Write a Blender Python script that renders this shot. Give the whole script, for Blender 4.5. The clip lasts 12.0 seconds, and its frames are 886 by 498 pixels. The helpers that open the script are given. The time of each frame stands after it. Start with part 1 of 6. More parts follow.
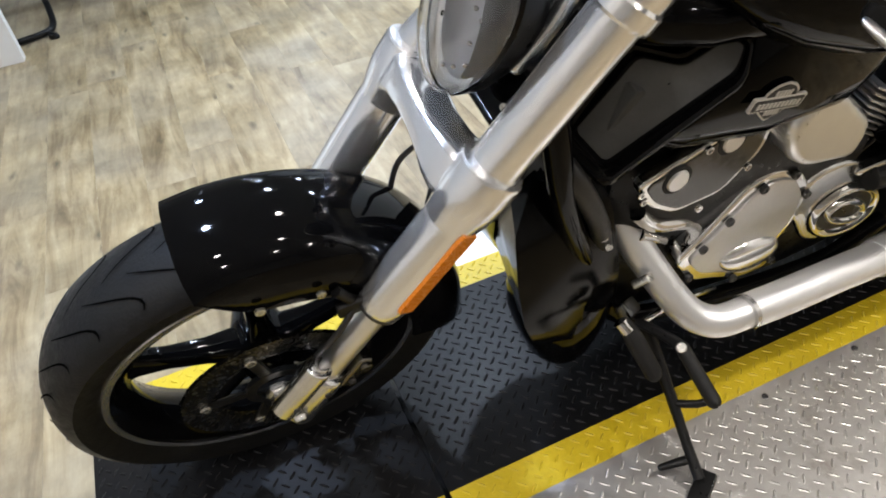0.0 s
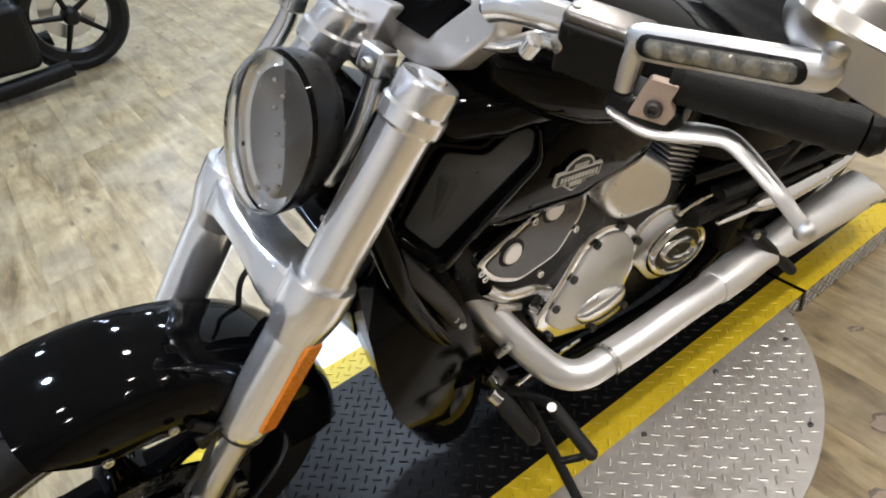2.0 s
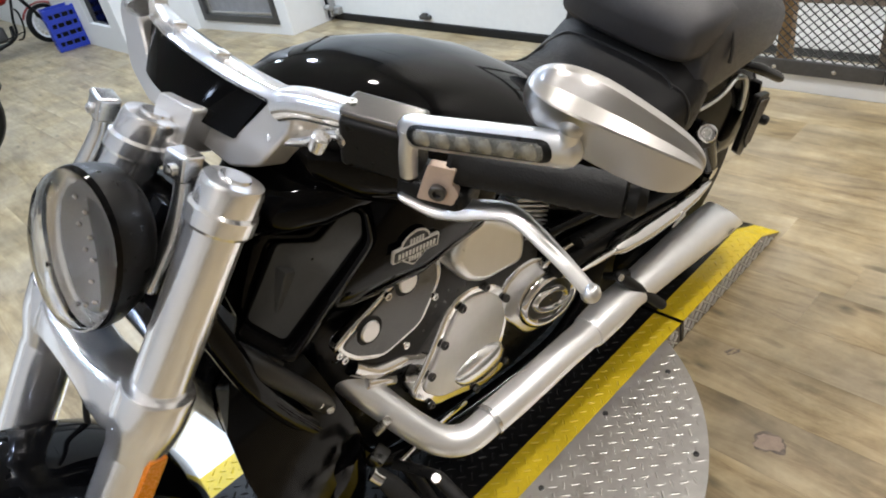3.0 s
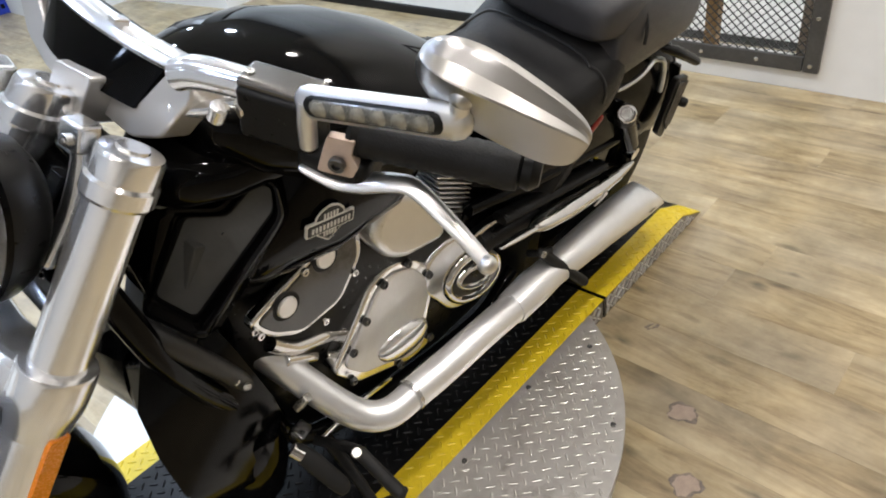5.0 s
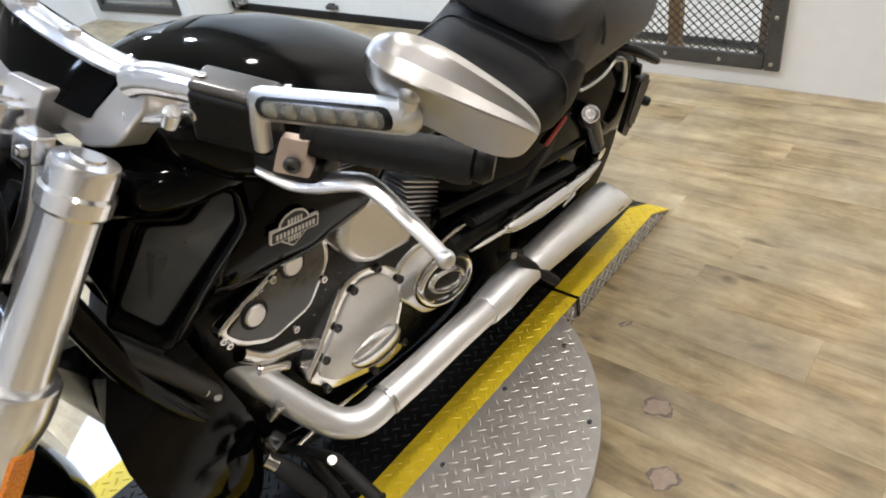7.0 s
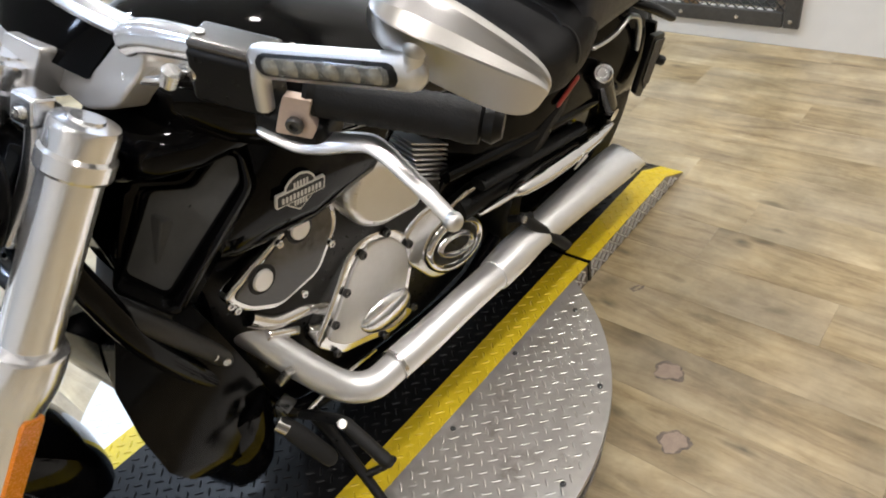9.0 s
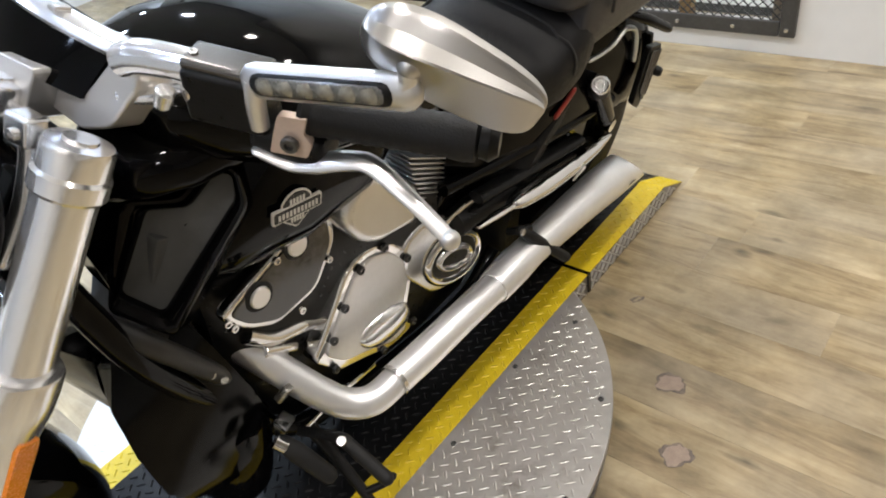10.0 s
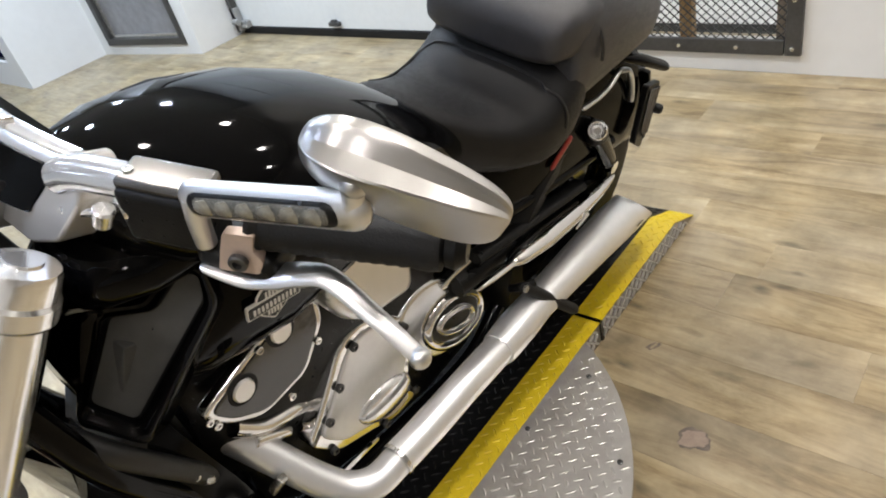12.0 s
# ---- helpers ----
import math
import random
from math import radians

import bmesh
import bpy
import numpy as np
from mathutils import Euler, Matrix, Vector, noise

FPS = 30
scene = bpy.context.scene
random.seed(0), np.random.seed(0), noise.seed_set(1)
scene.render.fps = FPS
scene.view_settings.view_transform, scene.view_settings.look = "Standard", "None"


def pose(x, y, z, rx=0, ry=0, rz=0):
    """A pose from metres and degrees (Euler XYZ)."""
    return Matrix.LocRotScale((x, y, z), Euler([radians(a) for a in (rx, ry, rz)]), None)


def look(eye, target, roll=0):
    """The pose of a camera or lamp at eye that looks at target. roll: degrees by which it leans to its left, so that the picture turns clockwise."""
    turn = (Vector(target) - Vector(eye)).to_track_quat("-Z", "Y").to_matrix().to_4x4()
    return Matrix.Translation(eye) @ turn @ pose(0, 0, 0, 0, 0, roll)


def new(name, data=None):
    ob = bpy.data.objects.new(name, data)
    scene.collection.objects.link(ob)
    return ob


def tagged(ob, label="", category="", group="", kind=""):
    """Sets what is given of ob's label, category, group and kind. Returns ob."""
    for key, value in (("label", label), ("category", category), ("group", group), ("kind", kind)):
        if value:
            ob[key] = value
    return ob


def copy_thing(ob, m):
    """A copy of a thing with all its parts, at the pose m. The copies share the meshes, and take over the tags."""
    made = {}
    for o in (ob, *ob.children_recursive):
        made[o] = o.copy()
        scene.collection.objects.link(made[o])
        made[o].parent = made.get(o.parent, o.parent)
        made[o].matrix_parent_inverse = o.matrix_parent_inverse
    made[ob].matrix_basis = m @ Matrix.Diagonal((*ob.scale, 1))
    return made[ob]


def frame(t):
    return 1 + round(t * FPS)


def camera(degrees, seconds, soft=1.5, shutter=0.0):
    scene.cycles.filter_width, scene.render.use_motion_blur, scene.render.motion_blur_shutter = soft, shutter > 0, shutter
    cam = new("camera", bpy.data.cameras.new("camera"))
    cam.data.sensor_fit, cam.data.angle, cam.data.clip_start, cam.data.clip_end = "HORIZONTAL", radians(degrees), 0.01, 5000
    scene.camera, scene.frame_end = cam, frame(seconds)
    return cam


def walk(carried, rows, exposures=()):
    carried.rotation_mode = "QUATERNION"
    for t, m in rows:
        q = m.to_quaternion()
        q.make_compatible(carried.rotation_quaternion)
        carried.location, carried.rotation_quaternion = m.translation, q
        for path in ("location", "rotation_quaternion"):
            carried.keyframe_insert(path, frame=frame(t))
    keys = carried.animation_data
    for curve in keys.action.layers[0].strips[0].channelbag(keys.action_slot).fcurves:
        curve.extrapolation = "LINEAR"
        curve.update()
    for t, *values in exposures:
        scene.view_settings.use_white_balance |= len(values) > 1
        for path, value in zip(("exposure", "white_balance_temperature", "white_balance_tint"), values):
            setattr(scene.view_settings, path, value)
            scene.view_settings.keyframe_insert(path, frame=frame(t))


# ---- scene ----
cam = camera(66.0, 12.0, 1.9)
PATH = [
    (0, (0.0439, -0.8369, 1.1300), (0.4766, 0.4053, -0.0272), -7.2),
    (0.5, (0.0071, -0.8387, 1.1274), (0.3479, 0.4307, -0.0307), -6.9),
    (1, (-0.0034, -0.8229, 1.1292), (0.3330, 0.4324, -0.0464), -9.6),
    (1.5, (0.0404, -0.8229, 1.1528), (0.5274, 0.4280, 0.0272), -9.6),
    (2, (0.1271, -0.8746, 1.1660), (0.8323, 0.3369, 0.1156), -9.9),
    (2.5, (0.1779, -0.9009, 1.1589), (0.9943, 0.2511, 0.1209), -9.0),
    (3, (0.2322, -0.9429, 1.1765), (1.1345, 0.2082, 0.2111), -12.3),
    (3.5, (0.2690, -0.9990, 1.1738), (1.2554, 0.0697, 0.1962), -9.7),
    (5.3, (0.2524, -0.9788, 1.1607), (1.2230, 0.0566, 0.1332), -9.6),
    (5.5, (0.2550, -0.9841, 1.1546), (1.2309, 0.0496, 0.1314), -10.6),
    (6, (0.2524, -0.9911, 1.1554), (1.2475, 0.0408, 0.1480), -10.3),
    (6.5, (0.2559, -1.0007, 1.1546), (1.2677, 0.0119, 0.1445), -10.2),
    (7, (0.2568, -1.0034, 1.1537), (1.2755, 0.0040, 0.1454), -10.3),
    (8.8, (0.2655, -1.0007, 1.1388), (1.2160, -0.0030, 0.0569), -11.9),
    (9, (0.2664, -0.9972, 1.1414), (1.2195, 0.0067, 0.0675), -11.6),
    (9.5, (0.2716, -0.9955, 1.1423), (1.2326, 0.0093, 0.0780), -12.1),
    (10, (0.2760, -0.9928, 1.1441), (1.2431, 0.0172, 0.0885), -12.0),
    (10.5, (0.2857, -0.9858, 1.1467), (1.3036, 0.0058, 0.1226), -10.3),
    (11, (0.2576, -0.9753, 1.1607), (1.2983, 0.0076, 0.1507), -9.3),
    (11.5, (0.2629, -0.9420, 1.1660), (1.3412, 0.0321, 0.1866), -14.7),
    (12, (0.3794, -0.9718, 1.1581), (1.3500, 0.0934, 0.1621), -16.2),
]
walk(cam, [(t, look(eye, target, roll)) for t, eye, target, roll in PATH])

# ---------------------------------------------------------------- light
world = bpy.data.worlds.new("world")
scene.world = world
world.use_nodes = True
world.node_tree.nodes["Background"].inputs[0].default_value = (0.75, 0.85, 1.0, 1)
world.node_tree.nodes["Background"].inputs[1].default_value = 0.3

FLOOR = -0.061
CEILING = 2.9


# ---------------------------------------------------------------- materials
def material(name, base, rough=0.5, metal=0.0, vary=0.15, scale=8.0, bump=0.0, bump_scale=60.0, coat=0.0, per_piece=0.0, rough_vary=0.08, stretch=(1, 1, 1), spec=0.5, dirt=None):
    m = bpy.data.materials.new(name)
    m.use_nodes = True
    nt = m.node_tree
    n, l = nt.nodes, nt.links
    b = n["Principled BSDF"]
    b.inputs["Metallic"].default_value = metal
    b.inputs["Coat Weight"].default_value = coat
    b.inputs["Coat Roughness"].default_value = 0.03
    b.inputs["Specular IOR Level"].default_value = spec
    tc = n.new("ShaderNodeTexCoord")
    mp = n.new("ShaderNodeMapping")
    mp.inputs["Scale"].default_value = stretch
    l.new(tc.outputs["Object"], mp.inputs["Vector"])
    big = n.new("ShaderNodeTexNoise")
    big.inputs["Scale"].default_value = scale
    big.inputs["Detail"].default_value = 4
    l.new(mp.outputs[0], big.inputs["Vector"])
    fine = n.new("ShaderNodeTexNoise")
    fine.inputs["Scale"].default_value = scale * 9
    fine.inputs["Detail"].default_value = 3
    l.new(mp.outputs[0], fine.inputs["Vector"])
    add = n.new("ShaderNodeMath")
    add.operation = "ADD"
    l.new(big.outputs[0], add.inputs[0])
    l.new(fine.outputs[0], add.inputs[1])
    rng = n.new("ShaderNodeMapRange")
    rng.inputs["From Min"].default_value = 0.6
    rng.inputs["From Max"].default_value = 1.4
    rng.inputs["To Min"].default_value = 1 - vary
    rng.inputs["To Max"].default_value = 1 + vary
    l.new(add.outputs[0], rng.inputs["Value"])
    hsv = n.new("ShaderNodeHueSaturation")
    hsv.inputs["Color"].default_value = (*base, 1)
    value = rng.outputs[0]
    if per_piece:
        info = n.new("ShaderNodeObjectInfo")
        r2 = n.new("ShaderNodeMapRange")
        r2.inputs["To Min"].default_value = 1 - per_piece
        r2.inputs["To Max"].default_value = 1 + per_piece
        l.new(info.outputs["Random"], r2.inputs["Value"])
        mul = n.new("ShaderNodeMath")
        mul.operation = "MULTIPLY"
        l.new(value, mul.inputs[0])
        l.new(r2.outputs[0], mul.inputs[1])
        value = mul.outputs[0]
    l.new(value, hsv.inputs["Value"])
    colour = hsv.outputs[0]
    if dirt:
        wear = n.new("ShaderNodeTexNoise")
        wear.inputs["Scale"].default_value = dirt[1]
        wear.inputs["Detail"].default_value = 8
        wear.inputs["Roughness"].default_value = 0.7
        l.new(tc.outputs["Object"], wear.inputs["Vector"])
        ramp = n.new("ShaderNodeMapRange")
        ramp.inputs["From Min"].default_value = dirt[2]
        ramp.inputs["From Max"].default_value = dirt[2] + 0.12
        l.new(wear.outputs[0], ramp.inputs["Value"])
        mix = n.new("ShaderNodeMix")
        mix.data_type = "RGBA"
        l.new(ramp.outputs[0], mix.inputs["Factor"])
        l.new(colour, mix.inputs["A"])
        mix.inputs["B"].default_value = (*dirt[0], 1)
        colour = mix.outputs["Result"]
    l.new(colour, b.inputs["Base Color"])
    rr = n.new("ShaderNodeMapRange")
    rr.inputs["From Min"].default_value = 0.3
    rr.inputs["From Max"].default_value = 0.7
    rr.inputs["To Min"].default_value = max(0.02, rough - rough_vary)
    rr.inputs["To Max"].default_value = min(1, rough + rough_vary)
    l.new(fine.outputs[0], rr.inputs["Value"])
    l.new(rr.outputs[0], b.inputs["Roughness"])
    if bump:
        bt = n.new("ShaderNodeTexNoise")
        bt.inputs["Scale"].default_value = bump_scale
        bt.inputs["Detail"].default_value = 3
        l.new(mp.outputs[0], bt.inputs["Vector"])
        bp = n.new("ShaderNodeBump")
        bp.inputs["Strength"].default_value = bump
        bp.inputs["Distance"].default_value = 0.002
        l.new(bt.outputs[0], bp.inputs["Height"])
        l.new(bp.outputs[0], b.inputs["Normal"])
    return m


def plank_material():
    m = bpy.data.materials.new("vinyl_plank")
    m.use_nodes = True
    n, l = m.node_tree.nodes, m.node_tree.links
    b = n["Principled BSDF"]
    tc = n.new("ShaderNodeTexCoord")
    info = n.new("ShaderNodeObjectInfo")
    shift = n.new("ShaderNodeMath")
    shift.operation = "MULTIPLY"
    shift.inputs[1].default_value = 37.0
    l.new(info.outputs["Random"], shift.inputs[0])
    comb = n.new("ShaderNodeCombineXYZ")
    l.new(shift.outputs[0], comb.inputs[2])
    off = n.new("ShaderNodeVectorMath")
    l.new(tc.outputs["Object"], off.inputs[0])
    l.new(comb.outputs[0], off.inputs[1])
    mp = n.new("ShaderNodeMapping")
    mp.inputs["Scale"].default_value = (17, 2.6, 1)
    l.new(off.outputs[0], mp.inputs["Vector"])
    streak = n.new("ShaderNodeTexNoise")
    streak.inputs["Scale"].default_value = 1.0
    streak.inputs["Detail"].default_value = 9
    streak.inputs["Roughness"].default_value = 0.68
    streak.inputs["Distortion"].default_value = 0.6
    l.new(mp.outputs[0], streak.inputs["Vector"])
    ramp = n.new("ShaderNodeValToRGB")
    e = ramp.color_ramp.elements
    e[0].position, e[0].color = 0.31, (0.150, 0.102, 0.048, 1)
    e[1].position, e[1].color = 0.70, (0.480, 0.395, 0.245, 1)
    mid = ramp.color_ramp.elements.new(0.48)
    mid.color = (0.325, 0.250, 0.138, 1)
    l.new(streak.outputs[0], ramp.inputs[0])
    blot = n.new("ShaderNodeTexNoise")
    blot.inputs["Scale"].default_value = 3.0
    blot.inputs["Detail"].default_value = 3
    l.new(off.outputs[0], blot.inputs["Vector"])
    grey = n.new("ShaderNodeMapRange")
    grey.inputs["From Min"].default_value = 0.40
    grey.inputs["From Max"].default_value = 0.68
    grey.inputs["To Max"].default_value = 0.45
    l.new(blot.outputs[0], grey.inputs["Value"])
    mix = n.new("ShaderNodeMix")
    mix.data_type = "RGBA"
    l.new(grey.outputs[0], mix.inputs["Factor"])
    l.new(ramp.outputs[0], mix.inputs["A"])
    mix.inputs["B"].default_value = (0.315, 0.276, 0.210, 1)
    hsv = n.new("ShaderNodeHueSaturation")
    rng = n.new("ShaderNodeMapRange")
    rng.inputs["To Min"].default_value = 0.90
    rng.inputs["To Max"].default_value = 1.02
    l.new(info.outputs["Random"], rng.inputs["Value"])
    tone = n.new("ShaderNodeTexNoise")
    tone.inputs["Scale"].default_value = 5.5
    tone.inputs["Detail"].default_value = 5
    tone.inputs["Roughness"].default_value = 0.65
    l.new(off.outputs[0], tone.inputs["Vector"])
    tr = n.new("ShaderNodeMapRange")
    tr.inputs["From Min"].default_value = 0.30
    tr.inputs["From Max"].default_value = 0.70
    tr.inputs["To Min"].default_value = 0.60
    tr.inputs["To Max"].default_value = 1.18
    l.new(tone.outputs[0], tr.inputs["Value"])
    both = n.new("ShaderNodeMath")
    both.operation = "MULTIPLY"
    l.new(rng.outputs[0], both.inputs[0])
    l.new(tr.outputs[0], both.inputs[1])
    l.new(both.outputs[0], hsv.inputs["Value"])
    l.new(mix.outputs["Result"], hsv.inputs["Color"])
    kmap = n.new("ShaderNodeMapping")
    kmap.inputs["Scale"].default_value = (11, 4.0, 9)
    l.new(off.outputs[0], kmap.inputs["Vector"])
    knot = n.new("ShaderNodeTexVoronoi")
    knot.inputs["Scale"].default_value = 1.0
    warp = n.new("ShaderNodeTexNoise")
    warp.inputs["Scale"].default_value = 1.6
    warp.inputs["Detail"].default_value = 3
    l.new(kmap.outputs[0], warp.inputs["Vector"])
    bend = n.new("ShaderNodeVectorMath")
    bend.operation = "MULTIPLY_ADD"
    bend.inputs[1].default_value = (0.5, 0.5, 0.5)
    l.new(warp.outputs["Color"], bend.inputs[0])
    l.new(kmap.outputs[0], bend.inputs[2])
    l.new(bend.outputs[0], knot.inputs["Vector"])
    near = n.new("ShaderNodeMapRange")
    near.inputs["From Min"].default_value = 0.03
    near.inputs["From Max"].default_value = 0.17
    near.inputs["To Min"].default_value = 0.40
    near.inputs["To Max"].default_value = 1.0
    l.new(knot.outputs["Distance"], near.inputs["Value"])
    dark = n.new("ShaderNodeMix")
    dark.data_type = "RGBA"
    dark.blend_type = "MULTIPLY"
    dark.inputs["Factor"].default_value = 1.0
    l.new(hsv.outputs[0], dark.inputs["A"])
    l.new(near.outputs[0], dark.inputs["B"])
    l.new(dark.outputs["Result"], b.inputs["Base Color"])
    b.inputs["Roughness"].default_value = 0.34
    fine = n.new("ShaderNodeTexNoise")
    fine.inputs["Scale"].default_value = 6
    fine.inputs["Detail"].default_value = 8
    l.new(mp.outputs[0], fine.inputs["Vector"])
    rr = n.new("ShaderNodeMapRange")
    rr.inputs["To Min"].default_value = 0.22
    rr.inputs["To Max"].default_value = 0.46
    l.new(fine.outputs[0], rr.inputs["Value"])
    l.new(rr.outputs[0], b.inputs["Roughness"])
    bp = n.new("ShaderNodeBump")
    bp.inputs["Strength"].default_value = 0.25
    bp.inputs["Distance"].default_value = 0.001
    l.new(fine.outputs[0], bp.inputs["Height"])
    l.new(bp.outputs[0], b.inputs["Normal"])
    return m


def glow(name, colour, strength):
    m = bpy.data.materials.new(name)
    m.use_nodes = True
    b = m.node_tree.nodes["Principled BSDF"]
    b.inputs["Emission Color"].default_value = (*colour, 1)
    b.inputs["Emission Strength"].default_value = strength
    b.inputs["Base Color"].default_value = (0.8, 0.8, 0.8, 1)
    return m


def glass(name, tint=(1, 1, 1), rough=0.0):
    m = bpy.data.materials.new(name)
    m.use_nodes = True
    b = m.node_tree.nodes["Principled BSDF"]
    b.inputs["Base Color"].default_value = (*tint, 1)
    b.inputs["Transmission Weight"].default_value = 1.0
    b.inputs["Roughness"].default_value = rough
    b.inputs["IOR"].default_value = 1.45
    return m


M = {}
M["plank"] = plank_material()
M["wall"] = material("white_wall_paint", (0.78, 0.78, 0.77), 0.6, vary=0.03, scale=2, bump=0.1, bump_scale=200)
M["ceiling"] = material("ceiling_paint", (0.62, 0.62, 0.61), 0.8, vary=0.03, scale=2)
M["door"] = material("door_panel_paint", (0.74, 0.75, 0.74), 0.45, vary=0.04, scale=3, bump=0.15, bump_scale=120)
M["gloss_black"] = material("gloss_black_paint", (0.002, 0.002, 0.0022), 0.05, vary=0.2, scale=5, rough_vary=0.015, spec=0.12)
M["satin_black"] = material("satin_black_paint", (0.005, 0.005, 0.005), 0.34, vary=0.25, scale=10, bump=0.1, bump_scale=300, spec=0.22)
M["matt_black"] = material("matt_black_plastic", (0.007, 0.007, 0.007), 0.6, spec=0.35, vary=0.3, scale=12, bump=0.25, bump_scale=400)
M["rubber"] = material("tyre_rubber", (0.008, 0.008, 0.008), 0.5, spec=0.2, vary=0.3, scale=9, bump=0.3, bump_scale=250)
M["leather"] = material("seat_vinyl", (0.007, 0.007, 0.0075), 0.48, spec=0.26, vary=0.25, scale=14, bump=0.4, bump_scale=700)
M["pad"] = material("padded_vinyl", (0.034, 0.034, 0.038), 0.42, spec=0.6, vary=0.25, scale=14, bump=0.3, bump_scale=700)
M["brushed"] = material("satin_silver", (0.78, 0.78, 0.775), 0.34, 1.0, vary=0.03, scale=5, rough_vary=0.0)
M["fork_silver"] = material("silver_fork_finish", (0.93, 0.93, 0.93), 0.17, 0.88, vary=0.02, scale=4, rough_vary=0.0)
M["cover_silver"] = material("cast_cover_silver", (0.66, 0.655, 0.65), 0.33, 0.9, vary=0.06, scale=9, rough_vary=0.04, bump=0.05, bump_scale=160)
M["chrome"] = material("chrome", (0.78, 0.77, 0.76), 0.07, 1.0, vary=0.02, scale=4, rough_vary=0.02)
M["exhaust"] = material("satin_exhaust_chrome", (0.88, 0.885, 0.895), 0.38, 0.82, vary=0.04, scale=4, rough_vary=0.0)
M["cast"] = material("cast_aluminium", (0.70, 0.70, 0.695), 0.20, 1.0, vary=0.06, scale=8, rough_vary=0.0, bump=0.05, bump_scale=120)
M["dark_cast"] = material("dark_polished_casting", (0.10, 0.10, 0.10), 0.16, 1.0, vary=0.15, scale=10, rough_vary=0.08)
M["dark_steel"] = material("dark_steel", (0.10, 0.10, 0.10), 0.38, 0.9, vary=0.25, scale=16)
M["disc_plate"] = material("worn_tread_plate", (0.52, 0.505, 0.485), 0.47, 1.0, vary=0.12, scale=6, rough_vary=0.06, bump=0.06, bump_scale=60, dirt=((0.34, 0.31, 0.28), 7.0, 0.60))
M["side_plate"] = material("bright_tread_plate", (0.74, 0.73, 0.71), 0.34, 1.0, vary=0.05, scale=9, rough_vary=0.05)
M["side_base"] = material("dull_tread_plate", (0.30, 0.275, 0.25), 0.42, 0.8, vary=0.25, scale=20, rough_vary=0.05)
M["deck_black"] = material("black_deck_paint", (0.006, 0.006, 0.0064), 0.34, spec=0.16, vary=0.3, scale=7, rough_vary=0.02, dirt=((0.010, 0.010, 0.009), 14.0, 0.74))
M["deck_yellow"] = material("yellow_deck_paint", (0.54, 0.395, 0.010), 0.42, vary=0.14, scale=11, rough_vary=0.12, bump=0.2, bump_scale=160, dirt=((0.16, 0.10, 0.02), 22.0, 0.68))
M["orange"] = material("amber_reflector", (0.85, 0.25, 0.015), 0.25, vary=0.1, scale=40, coat=0.4)
M["red"] = material("red_reflector", (0.26, 0.012, 0.008), 0.32, vary=0.1, scale=40, coat=0.3)
M["mesh_grey"] = material("grey_screen_mesh", (0.075, 0.075, 0.072), 0.7, vary=0.2, scale=30, bump=0.6, bump_scale=900)
M["emblem_grey"] = material("emblem_silver", (0.72, 0.70, 0.66), 0.4, 0.2, vary=0.08, scale=60)
M["bolt"] = material("zinc_bolt", (0.66, 0.65, 0.62), 0.25, 1.0, vary=0.1, scale=90)
M["bar_cast"] = material("polished_bar_casting", (0.80, 0.80, 0.795), 0.24, 1.0, vary=0.02, scale=4, rough_vary=0.0)
M["bar_satin"] = material("satin_bar_casting", (0.62, 0.605, 0.58), 0.28, 0.60, vary=0.015, scale=4, rough_vary=0.0)
M["cap_grey"] = material("dark_silver_cap", (0.17, 0.165, 0.16), 0.24, 1.0, vary=0.05, scale=8, rough_vary=0.0)
M["disc_steel"] = material("dark_brake_steel", (0.06, 0.058, 0.052), 0.24, 1.0, vary=0.2, scale=16)
M["pale_floor"] = material("pale_concrete", (0.55, 0.54, 0.52), 0.6, vary=0.15, scale=5, bump=0.1, bump_scale=80)
M["deep_black"] = material("deep_black_paint", (0.0015, 0.0015, 0.0015), 0.12, vary=0.2, scale=5, rough_vary=0.02, spec=0.05)
M["cowl_black"] = material("black_cowl_plastic", (0.002, 0.002, 0.002), 0.14, vary=0.2, scale=5, rough_vary=0.02, spec=0.16)
M["lens"] = glass("headlight_glass")
M["satin_chrome"] = material("satin_chrome", (0.54, 0.54, 0.535), 0.31, 1.0, vary=0.01, scale=4, rough_vary=0.0)
M["mirror_shell"] = material("satin_mirror_shell", (0.54, 0.53, 0.515), 0.28, 1.0, vary=0.03, scale=5, rough_vary=0.0)
M["mirror"] = material("mirror_glass", (0.9, 0.9, 0.9), 0.02, 1.0, vary=0.0, scale=5, rough_vary=0.0)
M["grey_inner"] = material("grey_reflector_bowl", (0.40, 0.41, 0.43), 0.40, 0.6, vary=0.04, scale=5, rough_vary=0.0)
M["frame_grey"] = material("grey_steel_frame", (0.075, 0.073, 0.07), 0.45, 0.4, vary=0.25, scale=9, bump=0.1, bump_scale=200)
M["grey_steel"] = material("grey_painted_steel", (0.33, 0.33, 0.32), 0.5, 0.3, vary=0.15, scale=30)
M["wood"] = material("bare_timber", (0.36, 0.22, 0.10), 0.55, vary=0.25, scale=6, stretch=(6, 6, 1), bump=0.2)
M["grey_timber"] = material("weathered_timber", (0.30, 0.25, 0.20), 0.6, vary=0.3, scale=6, stretch=(6, 1, 6), bump=0.2)
M["blue"] = material("blue_board", (0.02, 0.05, 0.42), 0.4, vary=0.12, scale=7)
M["groove"] = material("tyre_groove", (0.001, 0.001, 0.001), 0.8, spec=0.02, vary=0.1, scale=30)
M["hose"] = material("rubber_hose", (0.012, 0.012, 0.012), 0.45, vary=0.2, scale=30)
